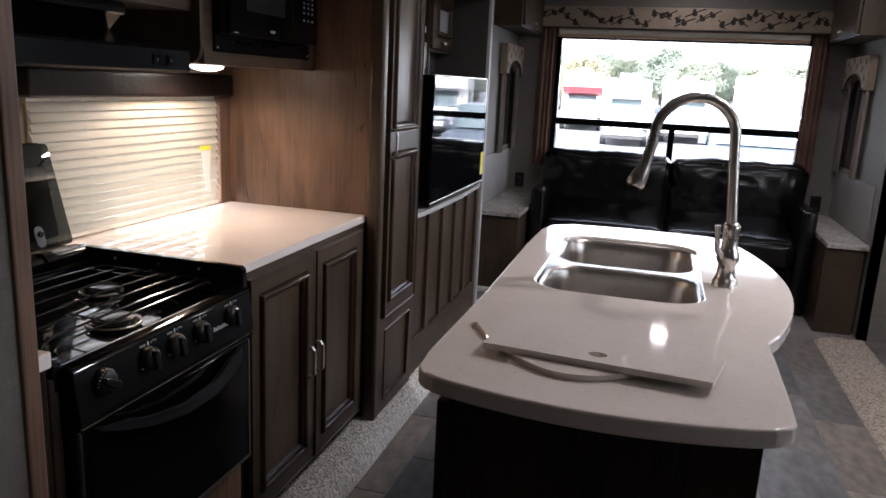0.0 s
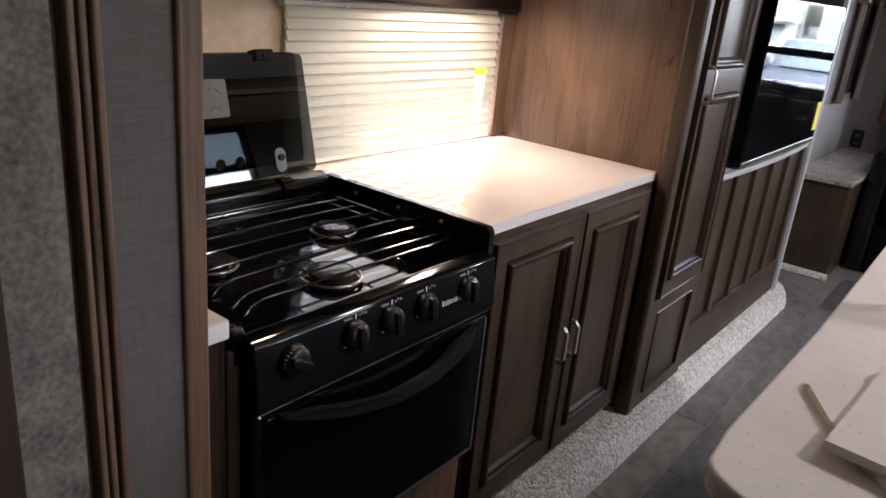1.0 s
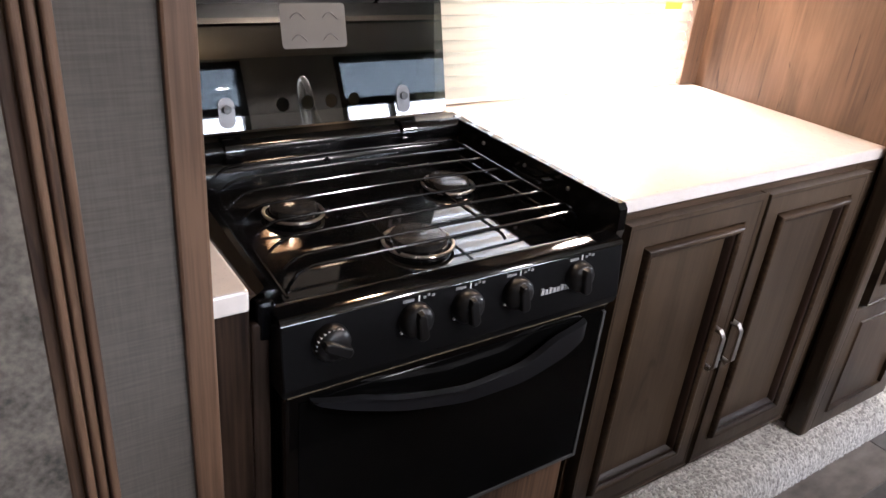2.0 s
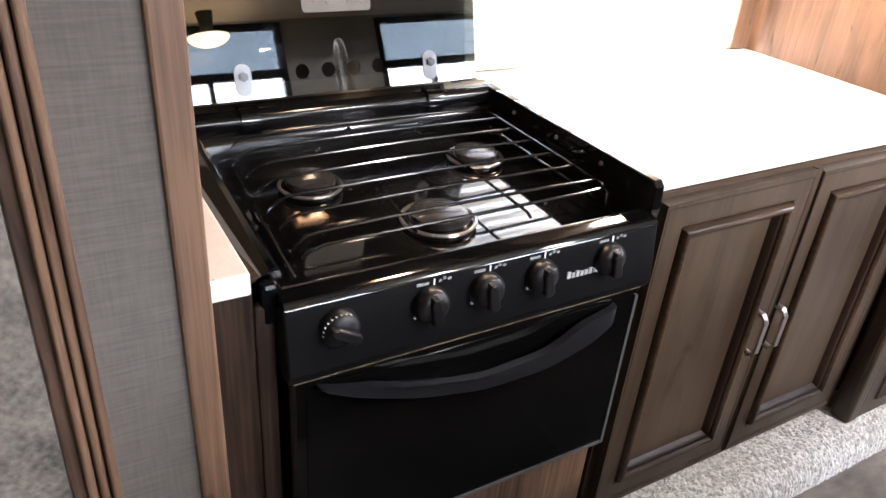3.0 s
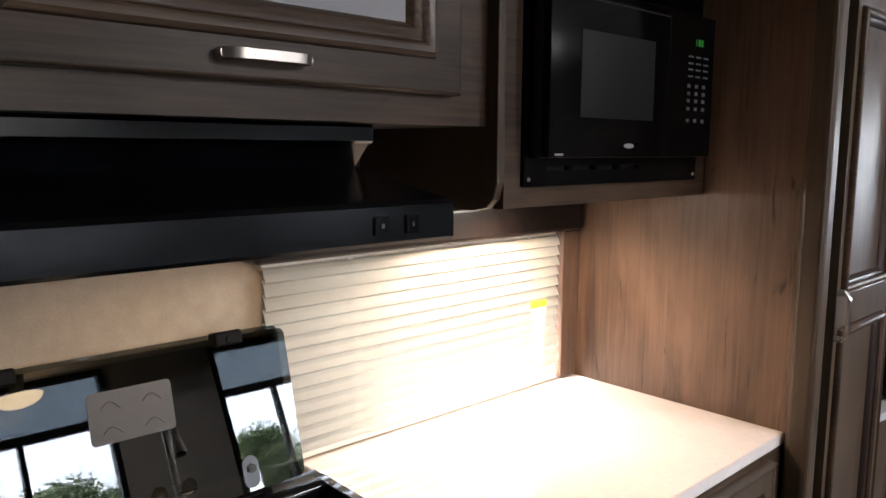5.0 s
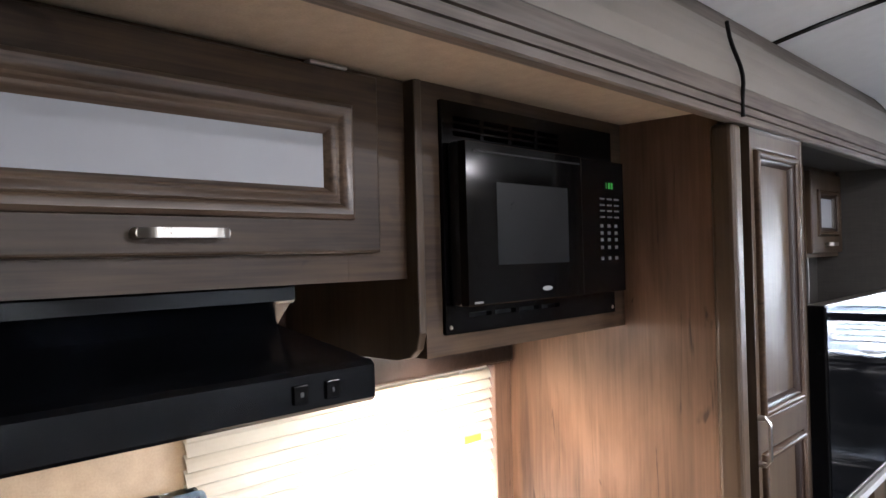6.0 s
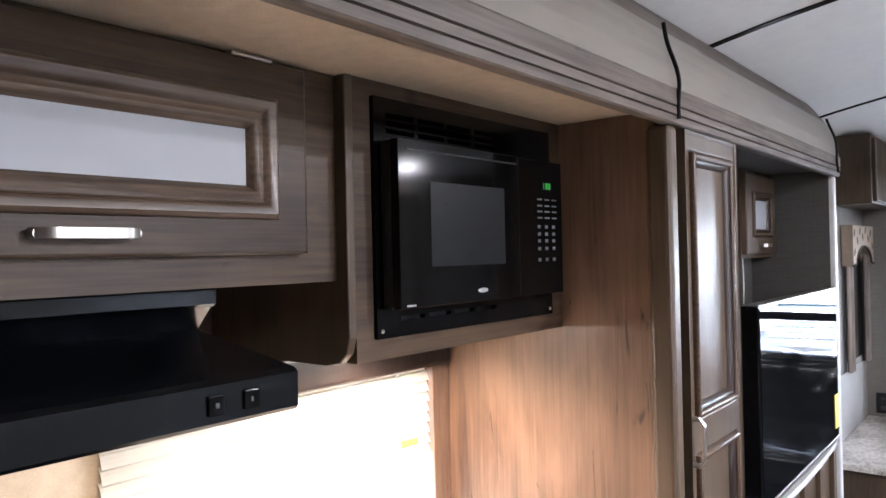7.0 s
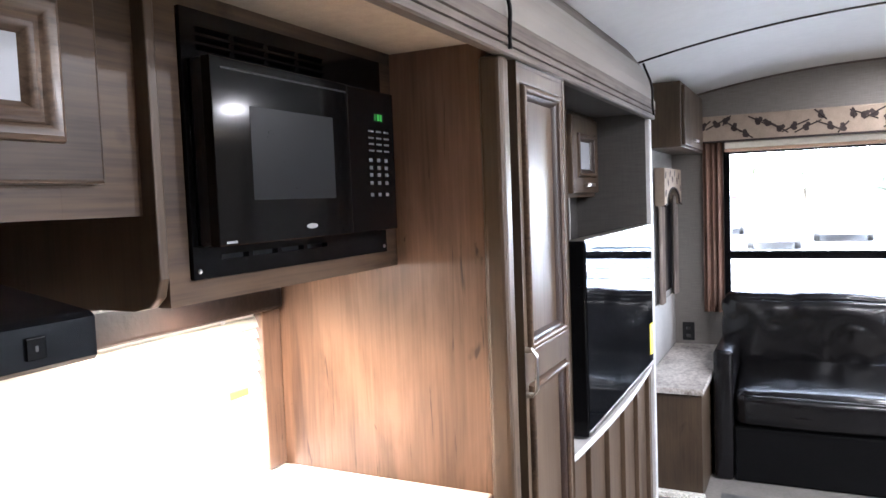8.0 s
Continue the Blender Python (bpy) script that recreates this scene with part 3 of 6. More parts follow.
part("window_bar", box(WX0 + 0.02, WX1 - 0.02, REAR - 0.008, REAR + 0.06, BAR - 0.028, BAR + 0.022, 0.004), BLACKMATT, win)
part("mullion", box(0.435, 0.48, REAR - 0.006, REAR + 0.058, WZ0 + 0.02, BAR - 0.02, 0.004), BLACKMATT, win)
for a, b, c, d in ((WX0 + 0.02, WX1 - 0.02, BAR + 0.02, WZ1 - 0.02), (WX0 + 0.02, 0.44, WZ0 + 0.02, BAR - 0.02), (0.475, WX1 - 0.02, WZ0 + 0.02, BAR - 0.02)):
    pane = part("pane", box(a, b, REAR + 0.03, REAR + 0.034, c, d), GLASS, win)
    pane.visible_shadow = False

# side walls, partition walls and the ceiling
bm = box(SIDE_L - 0.05, SIDE_L, SR + 0.0005, REAR + 0.06, -0.03, 2.3)
box(SIDE_L - 0.05, SIDE_L, SL - 0.14, SR + 0.02, 1.865, 2.3, 0, bm)
box(SIDE_L - 0.05, SIDE_L, -1.2, SL - 0.14, 0, 2.3, 0, bm)
solo("wall_left", bm, GREYWALL, "grey linen-finish side wall of the trailer", "wall", "structure")
bm = box(SIDE_R, SIDE_R + 0.05, 5.05, REAR + 0.06, 0, 2.3)
box(SIDE_R, SIDE_R + 0.05, -1.2, 5.05, 1.95, 2.3, 0, bm)
box(SIDE_R, SIDE_R + 0.05, -1.2, 0.9, 0, 1.95, 0, bm)
solo("wall_right", bm, GREYWALL, "grey side wall opposite the kitchen", "wall", "structure")
# the opposite slide-out with its two windows
OZ0, OZ1 = 0.95, 1.92
bm = box(2.3, 2.34, 0.9, 5.05, 0, OZ0)
box(2.3, 2.34, 0.9, 5.05, OZ1, 1.95, 0, bm)
for a, b in ((0.9, 1.3), (2.69, 3.365), (4.3, 5.05)):
    box(2.3001, 2.3399, a, b, OZ0, OZ1, 0, bm)
box(1.605, 2.34, 5.05, 5.09, 0, 1.95, 0, bm)
box(1.605, 2.34, 0.86, 0.9, 0, 1.95, 0, bm)
solo("slide_wall_right", bm, GREYWALL, "grey walls of the opposite slide-out", "wall", "structure")
solo("slide_ceiling_right", box(1.6, 2.34, 0.86, 5.09, 1.95, 1.98), TAN, "tan ceiling of the opposite slide-out", "ceiling", "structure")
solo("wall_near", box(-1.3, 2.4, -1.26, -1.2, 0, 2.3), GREYWALL, "plain grey wall at the front of the room", "wall", "structure")
for y0, y1, ym in ((1.3, 2.69, 2.21), (3.365, 4.3, 3.75)):
    win = thing("window_dinette", (2.3, (y0 + y1) / 2, OZ0), "black-framed window of the opposite slide-out", "window", kind="structure")
    bm = box(2.285, 2.35, y0 - 0.01, y0 + 0.025, OZ0 - 0.01, OZ1 + 0.01, 0.003)
    box(2.285, 2.35, y1 - 0.025, y1 + 0.01, OZ0 - 0.01, OZ1 + 0.01, 0.003, bm)
    box(2.286, 2.349, y0 + 0.02, y1 - 0.02, OZ0 - 0.01, OZ0 + 0.025, 0.003, bm)
    box(2.286, 2.349, y0 + 0.02, y1 - 0.02, OZ1 - 0.025, OZ1 + 0.01, 0.003, bm)
    part("window_frame", bm, BLACKMATT, win)
    part("window_bar", box(2.288, 2.347, y0 + 0.02, y1 - 0.02, 1.59, 1.64, 0.003), BLACKMATT, win)
    part("mullion", box(2.29, 2.345, ym - 0.014, ym + 0.014, OZ0 + 0.02, 1.595, 0.003), BLACKMATT, win)
    for a, b, c, d, g in ((y0 + 0.02, ym - 0.01, OZ0 + 0.02, 1.595, GLASS), (ym + 0.01, y1 - 0.02, OZ0 + 0.02, 1.595, GLASS), (y0 + 0.02, y1 - 0.02, 1.635, OZ1 - 0.02, TINT)):
        pane = part("pane", box(2.315, 2.319, a, b, c, d), g, win)
        pane.visible_shadow = False

bm = bmesh.new()
N = 28
xs = [SIDE_L - 0.02 + (SIDE_R - SIDE_L + 0.04) * i / N for i in range(N + 1)]
prism([(x, ceil_z(x)) for x in xs] + [(x, ceil_z(x) + 0.03) for x in reversed(xs)], "y", -1.2, REAR, 0, bm)
solo("ceiling", bm, CEIL, "white arched ceiling board of the trailer", "ceiling", "structure", smooth=True)
for y in (0.6, 1.98, 3.37, 4.78):
    bm = prism([(x, ceil_z(x) - 0.004) for x in xs] + [(x, ceil_z(x) + 0.001) for x in reversed(xs)], "y", y - 0.013, y + 0.013)
    solo("ceiling_trim", bm, BLACKMATT, "dark strip across the white ceiling", "trim", "structure")
bm = prism([(x, ceil_z(x) - 0.012) for x in xs] + [(x, ceil_z(x) + 0.001) for x in reversed(xs)], "y", REAR - 0.012, REAR)
solo("ceiling_trim", bm, FASCIA, "thin trim where ceiling meets rear wall", "trim", "structure")

# the fascia along the top of the slide-out opening
fx = -0.53
prof = [(fx - 0.20, 1.86), (fx - 0.03, 1.86), (fx - 0.03, 1.798), (fx - 0.004, 1.796), (fx, 1.799), (fx, 1.811), (fx - 0.004, 1.812), (fx - 0.004, 1.8145), (fx + 0.002, 1.8155), (fx + 0.002, 1.829), (fx - 0.003, 1.830), (fx - 0.003, 1.8325), (fx + 0.003, 1.834), (fx + 0.003, 1.866), (fx - 0.001, 1.87)]
fas = thing("slide_fascia", (fx, 2.6, 1.8), "weathered grey wood fascia over the slide-out", "fascia", kind="structure")
COVE = mat("pale_cove_board", (0.19, 0.17, 0.147), 0.4, vary=0.1, scale=14, stretch=(3, 0.3, 3))
cove = [(fx - 0.001, 1.868), (fx - 0.006, 1.91), (fx - 0.018, 1.95), (fx - 0.033, 1.985), (fx - 0.048, 2.008), (fx - 0.09, 2.008), (fx - 0.05, 1.865)]
# two lengths meet in a splice; the near one stands a little proud
for y0, y1, proud in ((SL - 0.6, 3.104, 0.0035), (3.1043, SR + 0.02, 0.0)):
    part("moulding", prism([(u + proud, v - proud * 0.5) for u, v in prof], "y", y0, y1, 0.0006, seg=1), FASCIA, fas)
    part("cove_board", prism([(u + proud, v) for u, v in cove], "y", y0, y1 - 0.002, 0.0006, seg=1), COVE, fas, "pale smooth board")
part("upper_board", prism([(fx - 0.046, 2.005), (fx - 0.085, 2.06), (fx - 0.135, 2.12), (SIDE_L, 2.12), (SIDE_L, 1.86), (fx - 0.1, 1.86), (fx - 0.095, 2.0)], "y", SL - 0.6, SR + 0.016), FASCIA, fas)
for y in (2.826, 4.37):
    pts = [(fx + 0.010 - 0.03 * max(0.0, 1 - i / 8) ** 1.4 + 0.003 * math.sin(9 * i / 12 + y), y + 0.004 * math.sin(5 * i / 12 + y), 2.005 - 0.2 * i / 12) for i in range(13)]
    solo("seal_cord", tube(pts, 0.0045, 8), CORD, "black rubber seal cord hanging on the fascia", "cord", smooth=True)

# near end post of the slide-out: brown trim, linen board, fluted trim
post = thing("end_post", (-0.56, 1.25, 0), "brown wood and blue-grey linen end post of the slide-out", "post", kind="structure")
part("inner_trim", box(-0.585, -0.545, 1.284, 1.318, 0.0, 1.83, 0.004), TRIMWOOD, post, "brown wood trim")
part("linen_board", box(-0.60, -0.552, 1.199, 1.286, 0.0, 1.83), LINEN, post, "blue-grey linen board")
for k in range(3):
    part("trim_bead", box(-0.60, -0.542 + 0.004 * (k == 0), 1.2005 - 0.0118 * (k + 1), 1.199 - 0.0118 * k, 0, 1.83, 0.004, seg=3), TRIMWOOD, post, "rounded brown wood bead")
part("return_board", box(-0.75, -0.562, 1.15, 1.1665, 0, 1.83, 0.003), TRIMWOOD, post)
solo("partition_wall", box(-0.57, -0.54, 1.082, 1.15, 0, 2.05), STONEWALL, "stone-print strip of wall beside the kitchen", "wall", "structure")
solo("partition_board", box(-0.575, -0.535, 0.5, 1.082, 0, 2.05, 0.003), DARKSTAIN, "dark stained board beside the stone-print wall", "wall", "structure")

# carpet strips along the slide-outs


def carpet(name, x_in, x_out, y0, y1, top, material, label):
    rng = np.random.RandomState(3)
    nx, ny = 34, int((y1 - y0) / 0.0045)
    us = np.linspace(0, 1, nx)
    ys = np.linspace(y0, y1, ny)
    U, Y = np.meshgrid(us, ys)
    X = x_in + (x_out - x_in) * U
    prof = np.where(U > 0.55, np.sqrt(np.clip(1 - ((U - 0.55) / 0.45) ** 2, 0, 1)), 1.0)
    endr = 0.07
    e = np.clip((y1 - Y) / endr, 0, 1)
    cut = 1 - np.sqrt(np.clip(1 - (1 - e) ** 2, 0, 1))
    X = np.where(U > 0.3, X - (x_out - x_in) * cut * 0.45 * (U - 0.3) / 0.7, X)
    Z = top * prof + 0.002 + rng.uniform(-0.0035, 0.0035, X.shape)
    X = X + rng.uniform(-0.0015, 0.0015, X.shape)
    verts = np.stack([X, Y, Z], -1).reshape(-1, 3)
    i = np.arange((ny - 1) * nx).reshape(ny - 1, nx)[:, :-1].ravel()
    faces = np.stack([i, i + 1, i + nx + 1, i + nx], -1)
    me = bpy.data.meshes.new(name)
    me.from_pydata(verts.tolist(), [], faces.tolist())
    me.materials.append(material)
    return tagged(new(name, me), label, "carpet", kind="stuff")


carpet("carpet_strip", -0.62, -0.49, SL + 0.0, 4.56, 0.10, CARPET, "pale looped carpet strip along the kitchen slide-out")
carpet("carpet_strip", 1.62, 1.35, 1.0, 4.98, 0.02, RUG, "tan looped carpet strip along the opposite slide-out")

# ---- kitchen: base cabinet and counter ----
CT, BF = 0.88, -0.597
cab = thing("base_cabinet", (-0.9, 2.42, 0.1), "grey-stained wooden base cabinet with two panel doors", "cabinet")
part("body", box(BACK + 0.005, BF - 0.02, 2.0, 2.838, 0.165, CT - 0.027), STAIN, cab)
part("toe_board", box(BACK + 0.005, -0.66, 2.0, 2.838, 0.096, 0.165), STAIN_H, cab)
bm = box(BF - 0.02, BF, 2.0, 2.05, 0.165, CT - 0.027, 0.002)
box(BF - 0.02, BF, 2.73, 2.838, 0.165, CT - 0.027, 0.002, bm)
box(BF - 0.0199, BF - 0.0005, 2.05, 2.73, CT - 0.062, CT - 0.0275, 0, bm)
box(BF - 0.0199, BF - 0.0005, 2.05, 2.73, 0.165, 0.2, 0, bm)
part("face_frame", bm, STAIN_H, cab)
for y0, y1, hy in ((2.013, 2.388, 2.343), (2.394, 2.758, 2.4)):
    d = panel_door(cab, BF, y0, y1, 0.168, 0.842, 0.066)
    bow_handle("handle", d, BF + 0.02, hy, 0.455, 0.556)
solo("kitchen_counter", box(BACK + 0.002, -0.597, 1.999, 2.839, CT - 0.027, CT, 0.005, seg=3), QUARTZ, "cream speckled solid-surface counter beside the range", "counter")
side = thing("narrow_cabinet", (-0.86, 1.36, 0.1), "narrow stained cabinet beside the range", "cabinet")
part("body", box(BACK + 0.005, -0.60, 1.318, 1.396, 0.1, CT - 0.028), DARKSTAIN, side)
part("face_strip", box(-0.60, -0.588, 1.3185, 1.372, 0.1, CT - 0.031, 0.003), TRIMDARK, side, "dark streaked wood strip")
part("edge_strip", box(-0.60, -0.585, 1.372, 1.396, 0.1, CT - 0.06, 0.004), DARKSTAIN, side)
solo("narrow_counter", box(BACK + 0.002, -0.568, 1.318, 1.366, CT - 0.03, CT, 0.004), QUARTZ, "narrow cream counter strip beside the range", "counter")

# ---- pantry, television bay ----
PF = -0.56
pan = thing("pantry_cabinet", (-0.86, 3.02, 0.1), "tall grey-stained pantry cabinet with panel door", "cabinet")
part("side_panel", box(BACK + 0.003, -0.58, 2.84, 2.856, 0.097, 1.829), OAK, pan, "walnut-look laminate side panel")
part("corner_post", box(-0.59, -0.538, 2.814, 2.862, 0.1, 1.797, 0.012, seg=3), STAIN, pan, "rounded stained corner post")
part("body", box(BACK + 0.003, PF - 0.001, 2.863, 3.25, 0.1, 1.829), STAIN, pan)
d = panel_door(pan, PF, 2.893, 3.242, 0.485, 1.797, 0.052, inner=[(0.55, 1.082), (1.186, 1.737)])
bow_handle("handle", d, PF + 0.02, 2.911, 1.076, 1.182)
part("plinth_panel", frame_slab(PF - 0.004, 2.866, 3.248, 0.1, 0.48, 0.05), STAIN, pan)
part("plinth_back", box(PF - 0.003, PF + 0.004, 2.90, 3.21, 0.14, 0.44), STAIN, pan)
tvb = thing("media_cabinet", (-0.86, 3.83, 0.1), "stained batten-front cabinet under the television", "cabinet")
part("front_board", box(PF - 0.03, PF - 0.012, 3.251, 4.41, 0.1, 0.797), STAIN, tvb)
for k in range(6):
    y = 3.256 + k * 0.2213
    part("batten", box(PF - 0.012, PF + 0.004, y, y + 0.045, 0.26, 0.797, 0.002), STAIN, tvb)
part("base_rail", box(PF - 0.012, PF + 0.005, 3.251, 4.41, 0.1, 0.262, 0.002), STAIN_H, tvb)
bow = [(PF + 0.008 + 0.018 * math.sin(math.pi * k / 16), 3.251 + 1.159 * k / 16) for k in range(17)]
part("ledge", prism([(-1.1, 3.251)] + bow + [(-1.1, 4.41)], "z", 0.797, 0.817, 0.006, seg=3), SATIN, tvb, "pale satin bowed ledge")
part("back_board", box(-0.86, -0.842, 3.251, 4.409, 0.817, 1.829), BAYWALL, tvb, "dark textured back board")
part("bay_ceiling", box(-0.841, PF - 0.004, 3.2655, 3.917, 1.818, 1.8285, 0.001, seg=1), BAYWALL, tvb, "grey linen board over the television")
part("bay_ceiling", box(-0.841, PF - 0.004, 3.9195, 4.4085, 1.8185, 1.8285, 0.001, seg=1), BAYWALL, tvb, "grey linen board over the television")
part("side_return", box(-0.86, PF - 0.002, 3.2512, 3.265, 0.817, 1.829), STAIN, tvb)
tv = thing("television", (-0.57, 3.9, 0.817), "black flat television with glossy dark screen", "television")
part("casing", box(-0.608, -0.544, 3.419, 4.397, 0.826, 1.381, 0.004), BLACKMATT, tv)
part("screen", box(-0.5445, -0.5415, 3.427, 4.39, 0.844, 1.375), SCREEN, tv, "glossy black screen")
part("lower_strip", box(-0.5445, -0.539, 3.423, 4.392, 0.828, 0.841, 0.002), STEEL, tv, "bright silver lower edge")
part("upper_strip", box(-0.588, -0.5435, 3.421, 4.395, 1.3805, 1.383), STEEL, tv, "thin silver upper edge")
part("sticker", box(-0.541, -0.5395, 4.33, 4.39, 0.875, 0.995), YELLOW, tv, "yellow paper sticker")
part("mount", box(-0.842, -0.608, 3.75, 3.95, 0.98, 1.2, 0.01), PLASTIC, tv)
solo("cable", tube([(-0.75 + 0.03 * math.sin(k), 3.38 + 0.01 * math.cos(2 * k), 0.835 + 0.02 * k) for k in range(14)], 0.004, 6), RUBBER, "black cable behind the television", "cable", smooth=True)
ob = thing("wall_socket", (-0.8, 4.012, 1.58), "black wall socket with a white plug by the small cabinet", "socket")
part("plate", box(-0.835, -0.772, 4.006, 4.019, 1.555, 1.64, 0.003), PLASTIC, ob)
part("plug", box(-0.795, -0.775, 3.985, 4.007, 1.585, 1.615, 0.003), PAPER, ob, "white plug")
solo("paper_strip", box(-0.778, -0.7765, 3.985, 4.006, 1.375, 1.52), PAPER, "white paper strip hanging by the small cabinet", "paper")
sc = thing("small_wall_cabinet", (-0.8, 4.1, 1.5), "small stained wall cabinet with frosted glass door", "cabinet")
part("body", box(-0.841, -0.765, 4.02, 4.408, 1.50, 1.817), STAIN, sc)
for y0, y1 in ((4.03, 4.395),):
    d = panel_door(sc, -0.765, y0, y1, 1.515, 1.80, 0.075, insert=FROST)
    bow_handle("handle", d, -0.745, 1.545, (y0 + y1) / 2 - 0.04, (y0 + y1) / 2 + 0.04, level=True)
pl = thing("wall_plate", (-0.785, 4.015, 1.6), "small black and white outlet on the cabinet side", "outlet")
part("plate", box(-0.815, -0.772, 4.012, 4.0195, 1.57, 1.645, 0.002), PLASTIC, pl)
part("socket", box(-0.80, -0.785, 4.009, 4.0125, 1.585, 1.6), WHITE, pl, "white socket face")
part("socket", box(-0.80, -0.785, 4.009, 4.0125, 1.615, 1.63), WHITE, pl, "white socket face")
solo("paper_tag", prism([(-0.80, 1.54), (-0.773, 1.54), (-0.771, 1.47), (-0.776, 1.415), (-0.797, 1.42), (-0.799, 1.48)], "y", 4.016, 4.0175), PAPER, "white paper tag hanging below the small cabinet", "tag")
solo("cable", tube([(-0.775 + 0.002 * math.sin(k), 4.07, 1.5 - 0.05 * k) for k in range(12)], 0.0025, 6), SATIN, "thin pale cable hanging behind the television", "cable", smooth=True)
solo("trim_corner", box(-0.575, -0.542, 4.412, 4.45, 0.1, 1.797, 0.006), SATIN, "pale corner trim at the end of the slide-out", "trim", "structure")

# ---- upper cabinets ----
UX = -0.83
up = thing("upper_cabinet", (-1.0, 1.74, 1.5), "stained upper cabinet with frosted glass lift door", "cabinet")
part("body", box(BACK + 0.003, UX - 0.02, 1.318, 2.166, 1.502, 1.829), DARKSTAIN, up)
# dark sheet added where the wall under the cabinet is only in shade
part("back_board", box(BACK + 0.003, BACK + 0.018, 1.984, 2.166, 1.37, 1.502), DARKSTAIN, up)
bm = box(UX - 0.02, UX, 2.04, 2.166, 1.502, 1.829)
box(UX - 0.02, UX, 1.318, 1.46, 1.502, 1.829, 0, bm)
box(UX - 0.0198, UX - 0.0002, 1.46, 2.04, 1.5022, 1.57, 0, bm)
box(UX - 0.0198, UX - 0.0002, 1.46, 2.04, 1.79, 1.8288, 0, bm)
part("face_frame", bm, STAIN_H, up)
d = part("door", frame_slab(UX, 1.432, 2.092, 1.546, 1.82, 0.07, [(1.617, 1.752)]), STAIN_H, up)
part("moulding", frame_ring(UX + 0.02, 1.478, 2.035, 1.595, 1.769, [(0, 0), (0.002, 0.007), (0.008, 0.011), (0.016, 0.009), (0.0215, 0.003), (0.025, 0.0005), (0.028, 0.001), (0.0315, 0.004), (0.035, 0.0055), (0.038, 0.004), (0.042, -0.001), (0.049, -0.01)]), MOULD, d, "broad raised stained moulding", smooth=True)
part("panel", box(UX + 0.004, UX + 0.0118, 1.495, 2.02, 1.612, 1.757), FROST, d, "frosted glass panel")
bow_handle("handle", d, UX + 0.02, 1.574, 1.697, 1.817, level=True)
part("hinge", box(UX, UX + 0.016, 1.965, 2.035, 1.8215, 1.8275, 0.002), NICKEL, up, "nickel hinge")
mwc = thing("microwave_cabinet", (-1.0, 2.5, 1.37), "grey-stained overhead cabinet holding the microwave", "cabinet")
MX = -0.805
part("side_panel", prism([(BACK + 0.003, 1.829), (BACK + 0.003, 1.368), (-1.1, 1.367), (MX - 0.055, 1.365), (MX - 0.025, 1.37), (MX - 0.008, 1.385), (MX, 1.412), (MX, 1.829)], "y", 2.1665, 2.184, 0.003), STAIN, mwc)
bm = box(MX - 0.022, MX - 0.002, 2.184, 2.224, 1.369, 1.829)
box(MX - 0.022, MX - 0.002, 2.788, 2.838, 1.369, 1.829, 0, bm)
box(MX - 0.0219, MX - 0.0022, 2.224, 2.788, 1.3691, 1.406, 0, bm)
box(MX - 0.0219, MX - 0.0022, 2.224, 2.788, 1.804, 1.8289, 0, bm)
part("face_frame", bm, STAIN_H, mwc)
part("bottom_board", box(BACK + 0.003, MX - 0.022, 2.184, 2.838, 1.3695, 1.386), STAIN, mwc)
mw = thing("microwave", (-0.8, 2.51, 1.41), "black built-in microwave oven with vented trim kit", "microwave")
TP = MX + 0.004
slots = [(2.256 + 0.083 * k, 2.256 + 0.083 * k + 0.071, z, z + 0.007) for k in range(4) for z in (1.744, 1.757, 1.77)]
slots += [(2.285 + 0.073 * k, 2.285 + 0.073 * k + 0.062, 1.43, 1.438) for k in range(4)]
part("trim_plate", slab_x(TP - 0.012, TP, 2.226, 2.785, 1.404, 1.803, slots), BLACKMATT, mw, "black vented trim plate")
part("vent_backing", box(MX - 0.03, MX - 0.024, 2.23, 2.784, 1.407, 1.8), RUBBER, mw)
for k in range(4):
    louvre = bmesh.new()
    for z in (1.744, 1.757, 1.77):
        prism([(TP - 0.012, z - 0.001), (TP + 0.004, z + 0.0075), (TP + 0.004, z + 0.0085), (TP - 0.012, z + 0.0)], "y", 2.256 + 0.083 * k, 2.327 + 0.083 * k, 0, louvre)
    part("louvre", louvre, BLACKMATT, mw)
for y, z in ((2.238, 1.416), (2.774, 1.416)):
    part("screw", rod((TP, y, z), (TP + 0.002, y, z), 0.004, 0.003, 10), STEEL, mw)
part("body", box(TP, MX + 0.03, 2.236, 2.766, 1.452, 1.731, 0.008), PLASTIC, mw)
dr = part("door", box(MX + 0.028, MX + 0.046, 2.238, 2.592, 1.453, 1.73, 0.001, seg=1), OVENFRONT, mw, "glossy black door")
part("door_edge", box(MX + 0.0445, MX + 0.0472, 2.2578, 2.586, 1.7135, 1.716), PLASTIC, dr, "thin raised edge line")
part("window", box(MX + 0.0455, MX + 0.0466, 2.318, 2.54, 1.52, 1.664), PERF, dr, "grey see-through window")
part("badge", prism([(2.464 + 0.016 * math.cos(a * 0.5236), 1.473 + 0.0045 * math.sin(a * 0.5236)) for a in range(12)], "x", MX + 0.0455, MX + 0.047), GREYMARK, dr, "small pale badge")
part("catch_mark", box(MX + 0.0455, MX + 0.0466, 2.252, 2.275, 1.456, 1.4595), GREYMARK, dr, "small pale mark")
pnl = part("control_panel", box(MX + 0.028, MX + 0.044, 2.5935, 2.766, 1.453, 1.73, 0.0025, seg=2), OVENFRONT, mw)
disp = part("display", box(MX + 0.0435, MX + 0.0446, 2.684, 2.726, 1.668, 1.687), BLACKGLASS, pnl)
